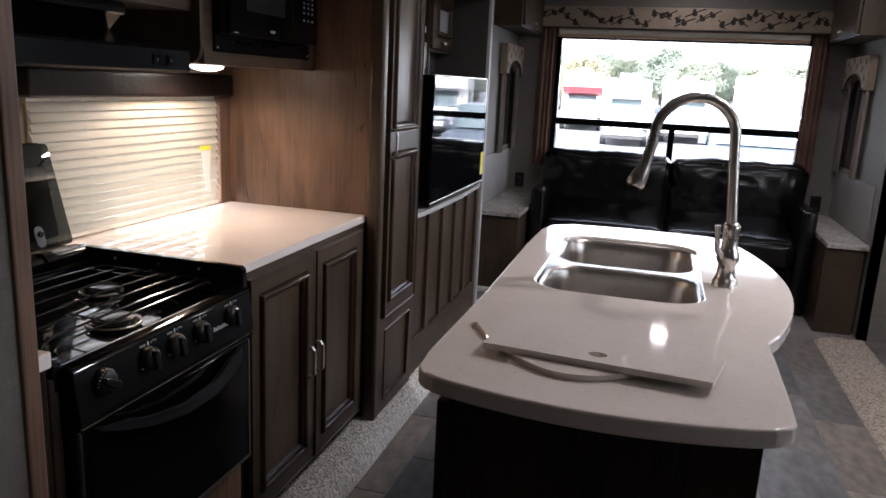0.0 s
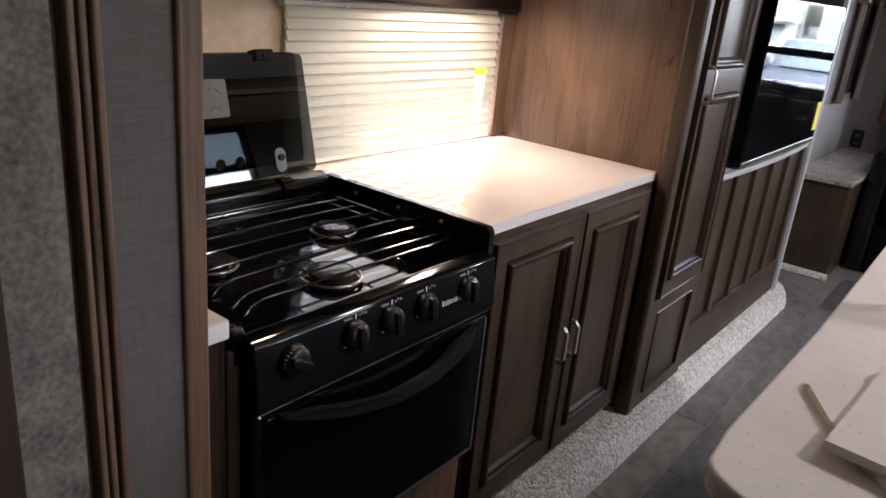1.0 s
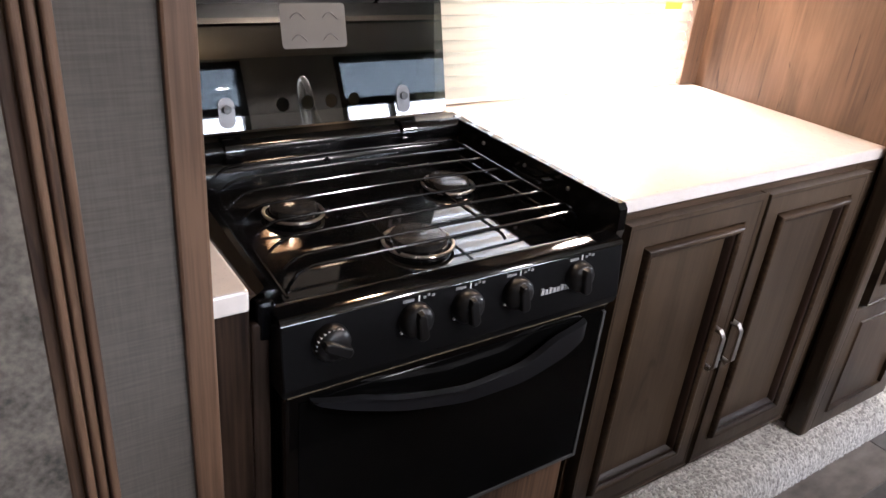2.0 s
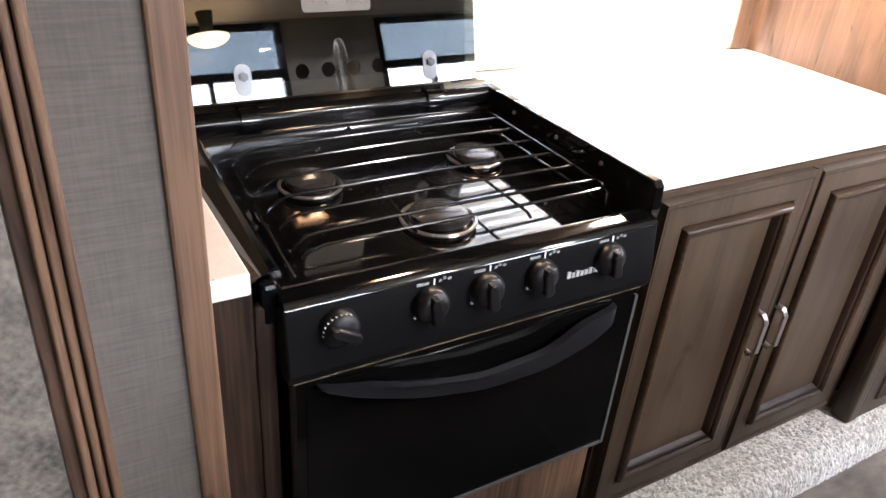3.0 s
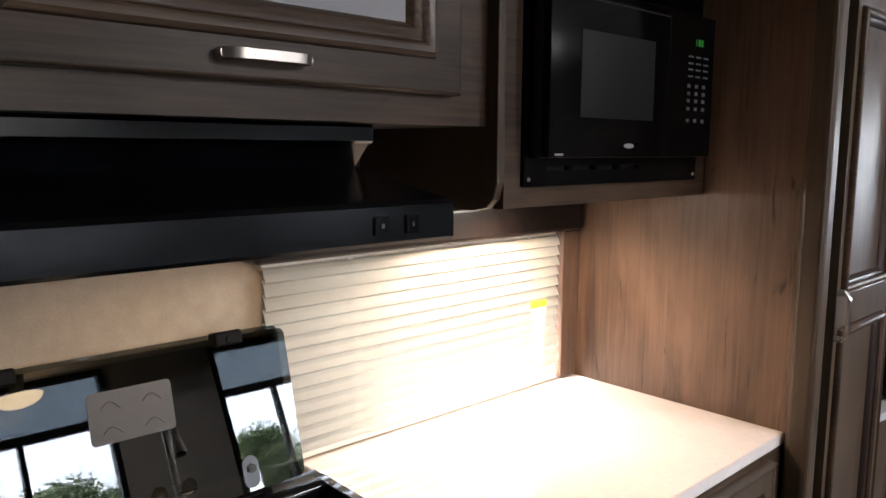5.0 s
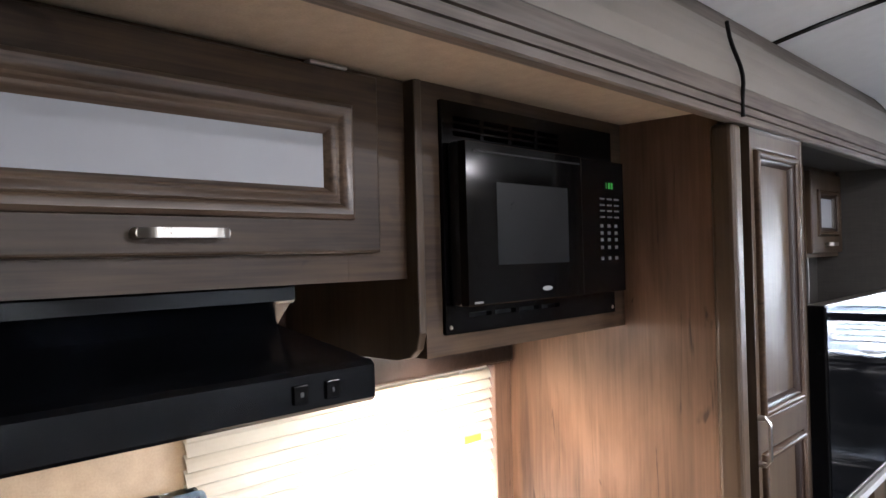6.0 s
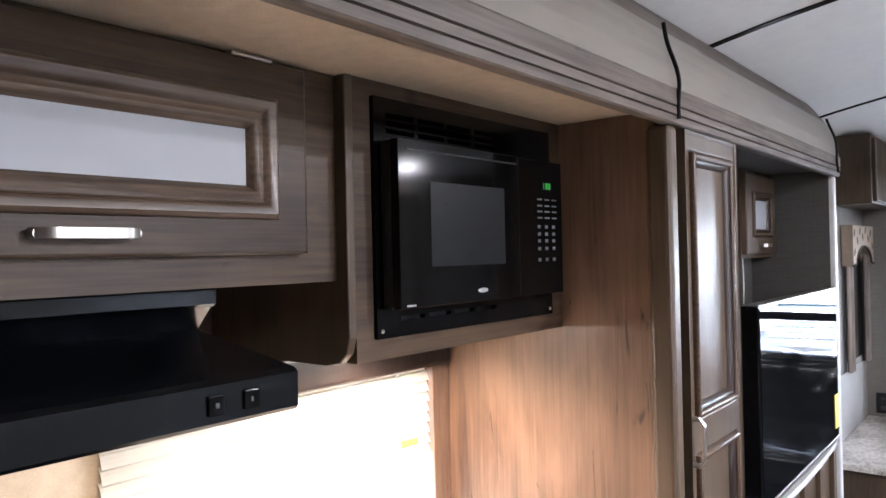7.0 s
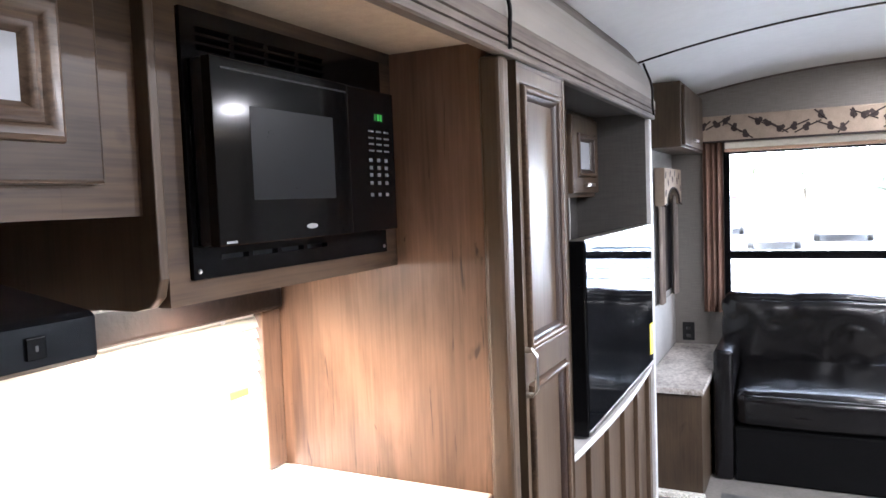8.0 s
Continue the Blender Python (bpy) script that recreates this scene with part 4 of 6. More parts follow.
LIT = mat("green_display", (0.02, 0.1, 0.02), 0.3, emit=((0.12, 1, 0.1), 0.004))
for y0, y1 in ((2.69, 2.6925), (2.6985, 2.7065), (2.7095, 2.7175)):
    part("digit", box(MX + 0.0445, MX + 0.0449, y0, y1, 1.671, 1.684), LIT, disp, "green lit digit")
for r, z in enumerate((1.651, 1.638, 1.626, 1.613, 1.596, 1.581, 1.567, 1.551, 1.528)):
    for c in range(3):
        wd, ht = (0.02, 0.0035) if r < 4 else (0.012, 0.007)
        part("key_mark", box(MX + 0.0436, MX + 0.0444, 2.664 + 0.029 * c, 2.664 + 0.029 * c + wd, z - ht, z), KEYPRINT, pnl)

# ---- range hood ----
hd = thing("range_hood", (-0.95, 1.67, 1.35), "black range hood with two switches", "hood")
part("canopy", prism([(BACK + 0.003, 1.504), (-0.90, 1.504), (-0.891, 1.5), (-0.889, 1.497), (-0.889, 1.477), (-0.895, 1.473), (-0.902, 1.472), (-0.936, 1.4385), (-0.93, 1.4362), (-0.74, 1.403), (-0.72, 1.4), (-0.7125, 1.394), (-0.7125, 1.35), (-0.717, 1.345), (-0.724, 1.347), (-0.73, 1.364), (BACK + 0.003, 1.364)], "y", 1.372, 1.983), HOODBLACK, hd)
for k, y in enumerate((1.859, 1.909)):
    s = part("switch", box(-0.7135, -0.7085, y - 0.011, y + 0.011, 1.359, 1.383, 0.0015), BLACKMATT, hd)
    part("switch_mark", box(-0.7088, -0.7078, y - 0.002, y + 0.003 - 0.002 * k, 1.368, 1.374), KEYPRINT, s)
part("lamp_lens", box(-0.825, -0.755, 1.745, 1.825, 1.357, 1.365), mat("hood_lens", (0.9, 0.85, 0.75), 0.4, emit=((1, 0.5, 0.22), 1.1)), hd, "lit warm lens")

# ---- under-cabinet light, valance and blind ----
lt = thing("puck_light", (-0.99, 2.47, 1.36), "round warm under-cabinet light", "light")
bm = bmesh.new()
bmesh.ops.create_uvsphere(bm, u_segments=24, v_segments=12, radius=0.05)
for v in bm.verts:
    v.co = Vector((-0.99 + v.co.x, 2.47 + v.co.y, 1.366 + min(v.co.z, 0) * 0.3))
part("lens", bm, mat("lit_lens", (0.9, 0.9, 0.85), 0.4, emit=((1, 0.88, 0.7), 4)), lt, "glowing domed lens", smooth=True)
part("collar", rod((-0.99, 2.47, 1.366), (-0.99, 2.47, 1.3745), 0.057, 0.057, 28), NICKEL, lt)
solo("valance", box(BACK + 0.001, -1.115, 1.906, 2.822, 1.266, 1.342, 0.01, seg=3), DARKLEATHER, "dark brown padded valance over the blind", "valance")
solo("corner_trim", box(BACK + 0.001, -1.141, 2.774, 2.8385, 0.882, 1.263, 0.003), OAK, "brown wood trim strip beside the blind", "trim", "structure")
bl = thing("venetian_blind", (-1.155, 2.36, 0.885), "closed cream venetian blind on the kitchen window", "blind")
part("headrail", box(-1.182, -1.158, 1.938, 2.764, 1.25, 1.266, 0.002), CREAM, bl)
prof = [(0.0075, -0.0145), (0.0062, -0.0092), (0.0038, -0.001), (0.0008, 0.0065), (-0.0045, 0.0135), (-0.0052, 0.0128), (-0.0002, 0.006), (0.0028, -0.0015), (0.0052, -0.0095), (0.0065, -0.0147)]
slat = prism([(u * 1.2, v) for u, v in prof], "y", 1.938 - 2.365, 2.764 - 2.365)
bmesh.ops.recalc_face_normals(slat, faces=slat.faces)
slat_mesh = bpy.data.meshes.new("slat")
slat.to_mesh(slat_mesh)
slat.free()
slat_mesh.materials.append(BLIND)
for k in range(14):
    s = new("slat", slat_mesh)
    s.parent = bl
    s.matrix_basis = Matrix.Translation(Vector((-1.155, 2.365 + random.uniform(-0.002, 0.002), 0.911 + k * 0.0256)) - Vector((-1.155, 2.36, 0.885))) @ Euler((random.uniform(-0.0015, 0.0015), random.uniform(-0.035, 0.025), 0)).to_matrix().to_4x4()
part("bottom_rail", box(-1.17, -1.146, 1.938, 2.764, 0.884, 0.897, 0.003), CREAM, bl)
for y in (2.13, 2.66):
    part("headrail_clip", box(-1.158, -1.1555, y - 0.006, y + 0.006, 1.247, 1.26, 0.001), PAPER, bl)
tag = thing("warning_tag", (-1.145, 2.69, 1.0), "white paper tag with yellow head on the blind", "tag")
part("paper", prism([(2.655, 1.08), (2.715, 1.08), (2.708, 1.0), (2.706, 0.93), (2.692, 0.93), (2.68, 0.99)], "x", -1.1445, -1.1437), PAPER, tag)
part("head", prism([(2.655, 1.081), (2.716, 1.081), (2.716, 1.097), (2.655, 1.099)], "x", -1.1445, -1.1437), YELLOW, tag, "yellow head")

# ---- the gas range ----
rg = thing("gas_range", (-0.82, 1.70, 0.1), "black gas range with oven and raised glass lid", "range")
Y0, Y1, RX = 1.397, 1.982, -0.562
part("body", box(-1.09, RX - 0.03, Y0 + 0.006, Y1 - 0.006, 0.1, 0.80), BLACKMATT, rg)
cp = part("control_panel", prism([(RX - 0.04, 0.80), (RX - 0.012, 0.823), (RX + 0.001, 0.826), (RX + 0.0041, 0.8255), (RX + 0.016, 0.735), (RX + 0.012, 0.722), (RX - 0.04, 0.722)], "y", Y0, Y1, 0.003), PANELBLACK, rg, "satin black control panel")


def panel_x(z):
    return RX + 0.004 + 0.012 * (0.828 - z) / 0.093


for k, (y, big) in enumerate(((1.463, 1), (1.588, 0), (1.673, 0), (1.763, 0), (1.886, 0))):
    z = 0.7905
    x = panel_x(z)
    bm, ring = bmesh.new(), None
    for r, h in ((0.0255, -0.002), (0.0255, 0.005), (0.0245, 0.011), (0.0215, 0.0155), (0.015, 0.019), (0.006, 0.0205)):
        now = [bm.verts.new((x + h, y + r * math.cos(2 * math.pi * j / 28), z + r * math.sin(2 * math.pi * j / 28))) for j in range(28)]
        if ring:
            for j in range(28):
                bm.faces.new((ring[j], ring[(j + 1) % 28], now[(j + 1) % 28], now[j]))
        ring = now
    bm.faces.new(ring)
    kn = part("knob", bm, KNOB, cp, smooth=True)
    prof = [(-0.0235, 0.004), (-0.018, 0.0085), (0.014, 0.0075), (0.021, 0.0035), (0.021, -0.0035), (0.014, -0.0075), (-0.018, -0.0085), (-0.0235, -0.004)]
    ang = (2.6, 1.75, 1.75, 1.75, 1.75)[k]
    out = [(y + u * math.cos(ang) - v * math.sin(ang), z + u * math.sin(ang) + v * math.cos(ang)) for u, v in prof]
    part("grip", prism(out, "x", x + 0.004, x + 0.0265, 0.003), KNOB, kn)
    if not big:
        part("pointer_dot", rod((x + 0.004, y - 0.023, z - 0.014), (x + 0.0075, y - 0.023, z - 0.014), 0.0017, 0.0014, 8), PAPER, kn)
        part("pointer_dot", box(x + 0.0138, x + 0.0155, y - 0.003, y + 0.003, z + 0.0198, z + 0.0218), GREYMARK, kn)
    if big:
        for a in range(9):
            t = radians(62 + 15 * a)
            part("dial_mark", box(x + 0.008, x + 0.0128, y + 0.0232 * math.cos(t) - 0.0014, y + 0.0232 * math.cos(t) + 0.0014, z + 0.0232 * math.sin(t) - 0.0009, z + 0.0232 * math.sin(t) + 0.0009), SILVERPRINT, kn)
    else:
        xm = panel_x(0.8185) - 0.0004
        part("legend_mark", box(xm - 0.002, xm + 0.0012, y + 0.006, y + 0.008, 0.8135, 0.8232), PAPER, cp)
        part("legend_mark", box(xm - 0.002, xm + 0.0012, y - 0.018, y - 0.001, 0.8165, 0.8205), GREYMARK, cp)
        for u in ((0.008, 0.012, 0.8185), (0.014, 0.018, 0.8212), (0.021, 0.026, 0.8192)):
            part("legend_mark", box(xm - 0.002, xm + 0.0012, y + 0.006 + u[0], y + 0.006 + u[1], u[2] - 0.0018, u[2] + 0.0018), GREYMARK, cp)
for k in range(8):
    h = (0.0105, 0.0075, 0.0095, 0.0075, 0.0075, 0.0095, 0.0075, 0.0075)[k]
    part("brand_bar", box(panel_x(0.772) - 0.002, panel_x(0.772) + 0.0012, 1.812 + 0.0078 * k, 1.812 + 0.0078 * k + 0.0058, 0.773, 0.773 + h), SILVERPRINT, cp)
oven = part("oven_door", box(RX - 0.04, RX + 0.006, Y0 + 0.006, Y1 - 0.006, 0.382, 0.716, 0.006), BLACK, rg, "black oven door with dark glass")
part("window", box(RX + 0.0055, RX + 0.0075, Y0 + 0.025, Y1 - 0.02, 0.395, 0.703), OVENGLASS, oven, "black oven glass")
part("edge_strip", box(RX + 0.004, RX + 0.009, Y1 - 0.017, Y1 - 0.011, 0.388, 0.703), HANDLEEDGE, oven, "grey edge strip")
part("edge_strip", box(RX + 0.004, RX + 0.009, Y0 + 0.02, Y1 - 0.0175, 0.388, 0.394), HANDLEEDGE, oven, "grey edge strip")
LOW = ((1.436, 1.48, 1.571, 1.672, 1.783, 1.875, 1.92), (0.706, 0.688, 0.66, 0.641, 0.639, 0.656, 0.673))
HIGH = ((1.436, 1.519, 1.533, 1.57, 1.67, 1.778, 1.825, 1.84, 1.92), (0.71, 0.698, 0.69, 0.68, 0.664, 0.669, 0.686, 0.696, 0.703))
ys = np.linspace(1.436, 1.92, 61)
low_z, high_z = (np.convolve(np.interp(np.linspace(1.42, 1.936, 65), *side_line), np.ones(5) / 5, "valid") for side_line in (LOW, HIGH))
bm = prism(list(zip(ys, high_z)) + list(zip(ys[::-1], low_z[::-1])), "x", 0.0, 0.012, 0.0035)
for v in bm.verts:
    f = min(1, max(0, (v.co.y - 1.436) / 0.484))
    v.co.x += RX + 0.004 + 0.024 * math.sin(math.pi * f) ** 0.45
part("handle", bm, HANDLEGREY, oven, "curved charcoal grey handle", smooth=True)
part("vent_gap", box(RX - 0.035, RX + 0.0105, Y0 + 0.008, Y1 - 0.012, 0.718, 0.7205, 0.0008), GILT, rg, "scuffed bright gap strip")
part("drawer", box(RX - 0.05, RX - 0.022, Y0 + 0.006, Y1 - 0.006, 0.1, 0.374, 0.004), TRIMWOOD, rg, "stained wood board below the oven")
# cooktop: a sunken tray between raised rims
part("cooktop", box(-1.06, RX - 0.02, Y0 + 0.012, Y1 - 0.012, 0.79, 0.803), BLACK, rg, "glossy black enamel tray")
prof = [(RX - 0.035, 0.8030), (RX - 0.0345, 0.8320), (RX - 0.0335, 0.8350), (RX - 0.031, 0.8368), (RX - 0.028, 0.8372), (RX - 0.022, 0.8365), (RX - 0.014, 0.8354), (RX - 0.007, 0.8343), (RX - 0.002, 0.8330), (RX + 0.002, 0.8312), (RX + 0.005, 0.8285), (RX + 0.0062, 0.8255), (RX + 0.004, 0.8235), (RX - 0.01, 0.8230), (RX - 0.01, 0.8030)]
part("front_rim", prism(prof, "y", Y0 + 0.002, Y1 - 0.002), BLACK, rg, smooth=True)
part("side_rim", prism([(-1.065, 0.80), (-0.58, 0.80), (-0.575, 0.84), (-0.576, 0.876), (-0.584, 0.885), (-1.065, 0.888)], "y", 1.981, 1.998, 0.002), BLACK, rg)
bm = prism([(1.3675, 0.80), (1.3675, 0.868), (1.371, 0.873), (1.396, 0.889), (1.403, 0.8905), (1.409, 0.886), (1.412, 0.86), (1.412, 0.80)], "x", -1.065, -0.60)
for v in bm.verts:
    if v.co.x > -0.7 and v.co.z > 0.85:
        v.co.z -= 0.03
part("side_rim", bm, BLACK, rg)
part("side_return", box(RX - 0.06, RX - 0.022, 1.38, 1.404, 0.79, 0.848, 0.006), BLACKMATT, rg)
for x in (-0.70, -0.82, -0.95):
    part("rim_bolt", rod((x, 1.9805, 0.866), (x, 1.978, 0.866), 0.004, 0.003, 10), STEEL, rg)
prof = [(-1.09, 0.80), (-1.024, 0.80), (-1.03, 0.835), (-1.036, 0.85)] + [(-1.052 + 0.018 * math.cos(radians(-60 + 180 * k / 10)), 0.87 + 0.018 * math.sin(radians(-60 + 180 * k / 10))) for k in range(11)] + [(-1.09, 0.886)]
part("back_rim", prism(prof, "y", 1.401, 1.998), BACKRIM, rg, "rounded glossy back rim", smooth=True)
for bx, by, br in ((-0.718, 1.692, 0.046), (-0.893, 1.557, 0.04), (-0.903, 1.871, 0.04)):
    bn = part("burner", rod((bx, by, 0.803), (bx, by, 0.815), br * 1.2, br * 1.05, 28), BLACKMATT, rg)
    bm = rod((bx, by, 0.815), (bx, by, 0.824), br, br * 0.96, 28)
    rod((bx, by, 0.824), (bx, by, 0.827), br * 0.96, br * 0.7, 28, bm)
    part("cap", bm, BURNERCAP, bn, "domed black burner cap", smooth=True)
    part("flame_ring", tube([(bx + br * 1.22 * math.cos(2 * math.pi * k / 28), by + br * 1.22 * math.sin(2 * math.pi * k / 28), 0.812) for k in range(28)], 0.003, 6, closed=True), STEEL, bn, "bare metal ring")
gr = thing("burner_grate", (-0.82, 1.70, 0.803), "black wire grate over the burners", "grate")
GZ = 0.846
# one wire runs round the front, the right side and the back; its left ends bend down to a rail
edge = [(-0.652, 1.446, 0.812), (-0.652, 1.449, 0.822), (-0.653, 1.462, GZ - 0.008), (-0.653, 1.485, GZ)] + [(-0.653, 1.485 + 0.07 * j, GZ) for j in range(1, 7)]
edge += [(-0.6555 - 0.0175 * (1 - math.cos(radians(15 * j))), 1.944 + 0.018 * math.sin(radians(15 * j)), GZ) for j in range(7)]
edge += [(-0.673 - 0.055 * j, 1.962 + 0.0012 * j, GZ) for j in range(1, 7)]
edge += [(-1.055 - 0.018 * math.sin(radians(15 * j)), 1.951 + 0.018 * math.cos(radians(15 * j)), GZ) for j in range(7)]
edge += [(-1.073, 1.93 - 0.07 * j, GZ) for j in range(7)] + [(-1.073, 1.492, GZ), (-1.073, 1.475, GZ - 0.006), (-1.073, 1.466, 0.826), (-1.073, 1.464, 0.812)]
part("edge_wire", tube(edge, 0.0027, 8), GRATE, gr, smooth=True)
for k, x in enumerate((-0.683, -0.741, -0.798, -0.86, -0.919, -0.976, -1.032)):
    y0 = 1.447 + 0.0025 * k
    bend = [(x, y0, 0.812), (x, y0 + 0.001, 0.82), (x, y0 + 0.006, 0.829), (x, y0 + 0.016, 0.838), (x, y0 + 0.028, GZ - 0.001), (x, y0 + 0.042, GZ + 0.002)]
    pts = bend + [(x, y0 + 0.042 + (1.94 - y0 - 0.042) * j / 6, GZ + 0.002 + 0.0035 * math.sin(math.pi * j / 6)) for j in range(1, 7)] + [(x, 1.952, GZ + 0.0022), (x, 1.962, GZ + 0.0022)]
    part("bar", tube(pts, 0.0027, 8), GRATE, gr, smooth=True)
part("cross_bar", tube([(-0.645, 1.614, GZ - 0.004), (-0.715, 1.62, GZ - 0.004), (-0.87, 1.641, GZ - 0.004), (-1.04, 1.684, GZ - 0.004), (-1.073, 1.692, GZ - 0.004)], 0.0024, 8), GRATE, gr, smooth=True)
part("cross_bar", tube([(-0.632, 1.797, GZ - 0.012), (-0.64, 1.795, GZ - 0.005), (-0.66, 1.794, GZ - 0.004), (-0.80, 1.796, GZ - 0.004), (-0.955, 1.79, GZ - 0.004), (-1.0, 1.778, GZ - 0.004)], 0.0024, 8), GRATE, gr, smooth=True)
for y0, y1, z in ((1.442, 1.466, 0.812), (1.922, 1.934, GZ - 0.004)):
    part("side_bar", tube([(-0.64, y0, z), (-1.078, y1, z)], 0.0027, 8), GRATE, gr, smooth=True)
for x in (-0.656, -1.06):
    part("foot", tube([(x, 1.953, GZ), (x, 1.964, 0.838), (x, 1.968, 0.804)], 0.0027, 8), GRATE, gr, smooth=True)

# the raised glass lid, leaning back
LEANX = -0.26


def lid_pt(y, z, d=0.0):
    """A place on the lid: across, up, and in front of its face."""
    return Vector((-1.062 + LEANX * (z - 0.90) + d, y, z + 0.26 * d))


def lid_box(y0, y1, z0, z1, d0, d1, bevel=0.0):
    bm = box(d0, d1, y0, y1, z0, z1, bevel)
    for v in bm.verts:
        v.co = lid_pt(v.co.y, v.co.z, v.co.x)
    return bm


def lid_sheet(y0, y1, z0, z1, d0, d1, holes, r=0.012):
    outer = rounded(y0, y1, z0, z1, r)
    rings = [[(cy + cr * math.cos(2 * math.pi * k / 20), cz + cr * math.sin(2 * math.pi * k / 20)) for k in range(20)] for cy, cz, cr in holes]
    bm = slab(outer, rings, d0, d1)
    for v in bm.verts:
        v.co = lid_pt(v.co.x, v.co.y, v.co.z)
    return bm


lid = part("lid", lid_sheet(1.405, 1.958, 0.9, 1.151, 0.0, 0.004, [(1.611 + 0.0475 * k, 0.938, 0.0125) for k in range(4)]), SMOKE, rg, "smoked glass lid standing open against the wall")
rear_leaf = slab(rounded(1.405, 1.958, 0.912, 1.153, 0.012), [], 0.0, 0.004)
for v in rear_leaf.verts:
    v.co = Vector((-1.1465 + 0.178 * (1.15 - v.co.y) - 0.004 + v.co.z, v.co.x, v.co.y))
part("rear_leaf", rear_leaf, SMOKE2, lid, "folded dark smoked glass leaf")
for y in (1.508, 1.858):
    arc = [(-1.052 + r * math.cos(radians(a)), 0.87 + r * math.sin(radians(a))) for r, turn in ((0.0245, range(-50, 131, 15)), (0.0192, range(130, -51, -15))) for a in turn]
    part("hinge", prism(arc, "y", y - 0.016, y + 0.016), BLACK, lid, "black hinge strap", smooth=True)
    part("hinge_tab", lid_sheet(y - 0.014, y + 0.014, 0.906, 0.957, 0.0042, 0.0066, [], 0.0135), HINGETAB, lid, "pale metal hinge tab")
    part("bolt", rod(lid_pt(y, 0.937, 0.007), lid_pt(y, 0.937, 0.0135), 0.0085, 0.0075, 6), BURNERCAP, lid, "steel hinge bolt")
for y in (1.512, 1.852):
    part("clip", lid_box(y - 0.024, y + 0.024, 1.137, 1.161, -0.018, 0.012, 0.004), CORD, lid, "black fold clip")
    part("screw", rod(lid_pt(y, 1.147, 0.011), lid_pt(y, 1.147, 0.0145), 0.007, 0.006, 12), CORD, lid)
part("burner_sticker", lid_sheet(1.621, 1.747, 1.03, 1.105, 0.0042, 0.0048, [], 0.007), PAPERGREY, lid, "pale grey sticker with burner signs")
for y in (1.654, 1.716):
    for z in (1.05, 1.086):
        pts = [lid_pt(y - 0.014 + 0.0035 * j, z - 0.006 + 0.009 * math.sin(0.42 * j), 0.005) for j in range(9)]
        part("sign_bar", tube(pts, 0.0014, 5), SIGNGREY, lid)

# ---- kitchen island ----
isl = thing("kitchen_island", (0.35, 2.2, 0), "dark wooden island with cream solid-surface top", "island")
part("body", box(0.09, 0.57, 1.585, 2.86, 0, 0.7), DARKSTAIN, isl)
part("side_board", box(0.55, 0.57, 1.585, 2.86, 0.7, 0.858), DARKSTAIN, isl)
part("end_board", box(0.09, 0.55, 2.842, 2.86, 0.7, 0.858), DARKSTAIN, isl)
part("end_panel", box(0.075, 0.578, 1.56, 1.585, 0.0, 0.858, 0.003), DARKSTAIN, isl)
part("edge_board", box(0.042, 0.076, 1.60, 1.64, 0.0, 0.80, 0.004), DARKSTAIN, isl)
for k in range(3):
    panel = box(0.07, 0.09, 1.66 + 0.39 * k, 2.04 + 0.39 * k, 0.08, 0.858, 0.004)
    part("door", panel, DARKSTAIN, isl)
top_line = [(0.028, 2.86), (0.022, 2.6), (0.028, 2.0), (0.022, 1.60), (0.026, 1.555)]
for k in range(1, 6):
    a = radians(180 + 62 * k / 6)
    top_line.append((0.076 + 0.05 * math.cos(a), 1.545 + 0.052 * math.sin(a)))
for k in range(16):
    f = k / 15
    top_line.append((0.064 + 0.516 * f, 1.492 - 0.043 * math.sin(math.pi * f) ** 0.8))
for k in range(1, 6):
    a = radians(-72 + 72 * k / 5)
    top_line.append((0.575 + 0.038 * math.cos(a), 1.535 + 0.038 * math.sin(a)))
top_line += [(0.617, 1.66), (0.619, 1.80), (0.62, 1.90)]
for k in range(1, 19):
    f = k / 19
    top_line.append((0.622 + 0.106 * math.sin(math.pi * f ** 0.95) ** 0.85, 1.905 + 1.06 * f))
top_line += [(0.61, 2.985), (0.55, 3.01), (0.3, 3.02), (0.12, 3.0), (0.05, 2.95)]
hole = rounded(0.116, 0.516, 2.11, 2.808, 0.095, 10)
bm = slab(top_line[::-1], [hole], 0.859, 0.89)
bm.normal_update()
rim = [e for e in bm.edges if len(e.link_faces) == 2 and abs(abs(e.link_faces[0].normal.z) - abs(e.link_faces[1].normal.z)) > 0.5]
bmesh.ops.bevel(bm, geom=rim, offset=0.005, segments=3, profile=0.5, affect="EDGES")
part("top", bm, QUARTZ, isl, "cream speckled solid-surface island top")
sk = thing("double_sink", (0.32, 2.43, 0.7), "brushed steel double-bowl sink set in the island top", "sink")


def bowl(x0, x1, y0, y1, ztop, depth):
    """A pressed bowl with a rolled lip, rounded corners and a dished floor."""
    bm = bmesh.new()
    rings = []
    for inset, dz, r in ((-0.009, 0.0, 0.089), (-0.004, 0.001, 0.085), (0.0, 0.005, 0.08), (0.003, 0.014, 0.078), (0.006, 0.04, 0.075), (0.014, depth - 0.045, 0.07), (0.02, depth - 0.022, 0.064), (0.034, depth - 0.007, 0.055), (0.06, depth, 0.045)):
        rings.append([bm.verts.new((u, v, ztop - dz)) for u, v in rounded(x0 + inset, x1 - inset, y0 + inset, y1 - inset, r, 8)])
    for a, b in zip(rings, rings[1:]):
        for k in range(len(a)):
            bm.faces.new((a[k], a[(k + 1) % len(a)], b[(k + 1) % len(a)], b[k]))
    bm.faces.new(rings[-1])
    return bm


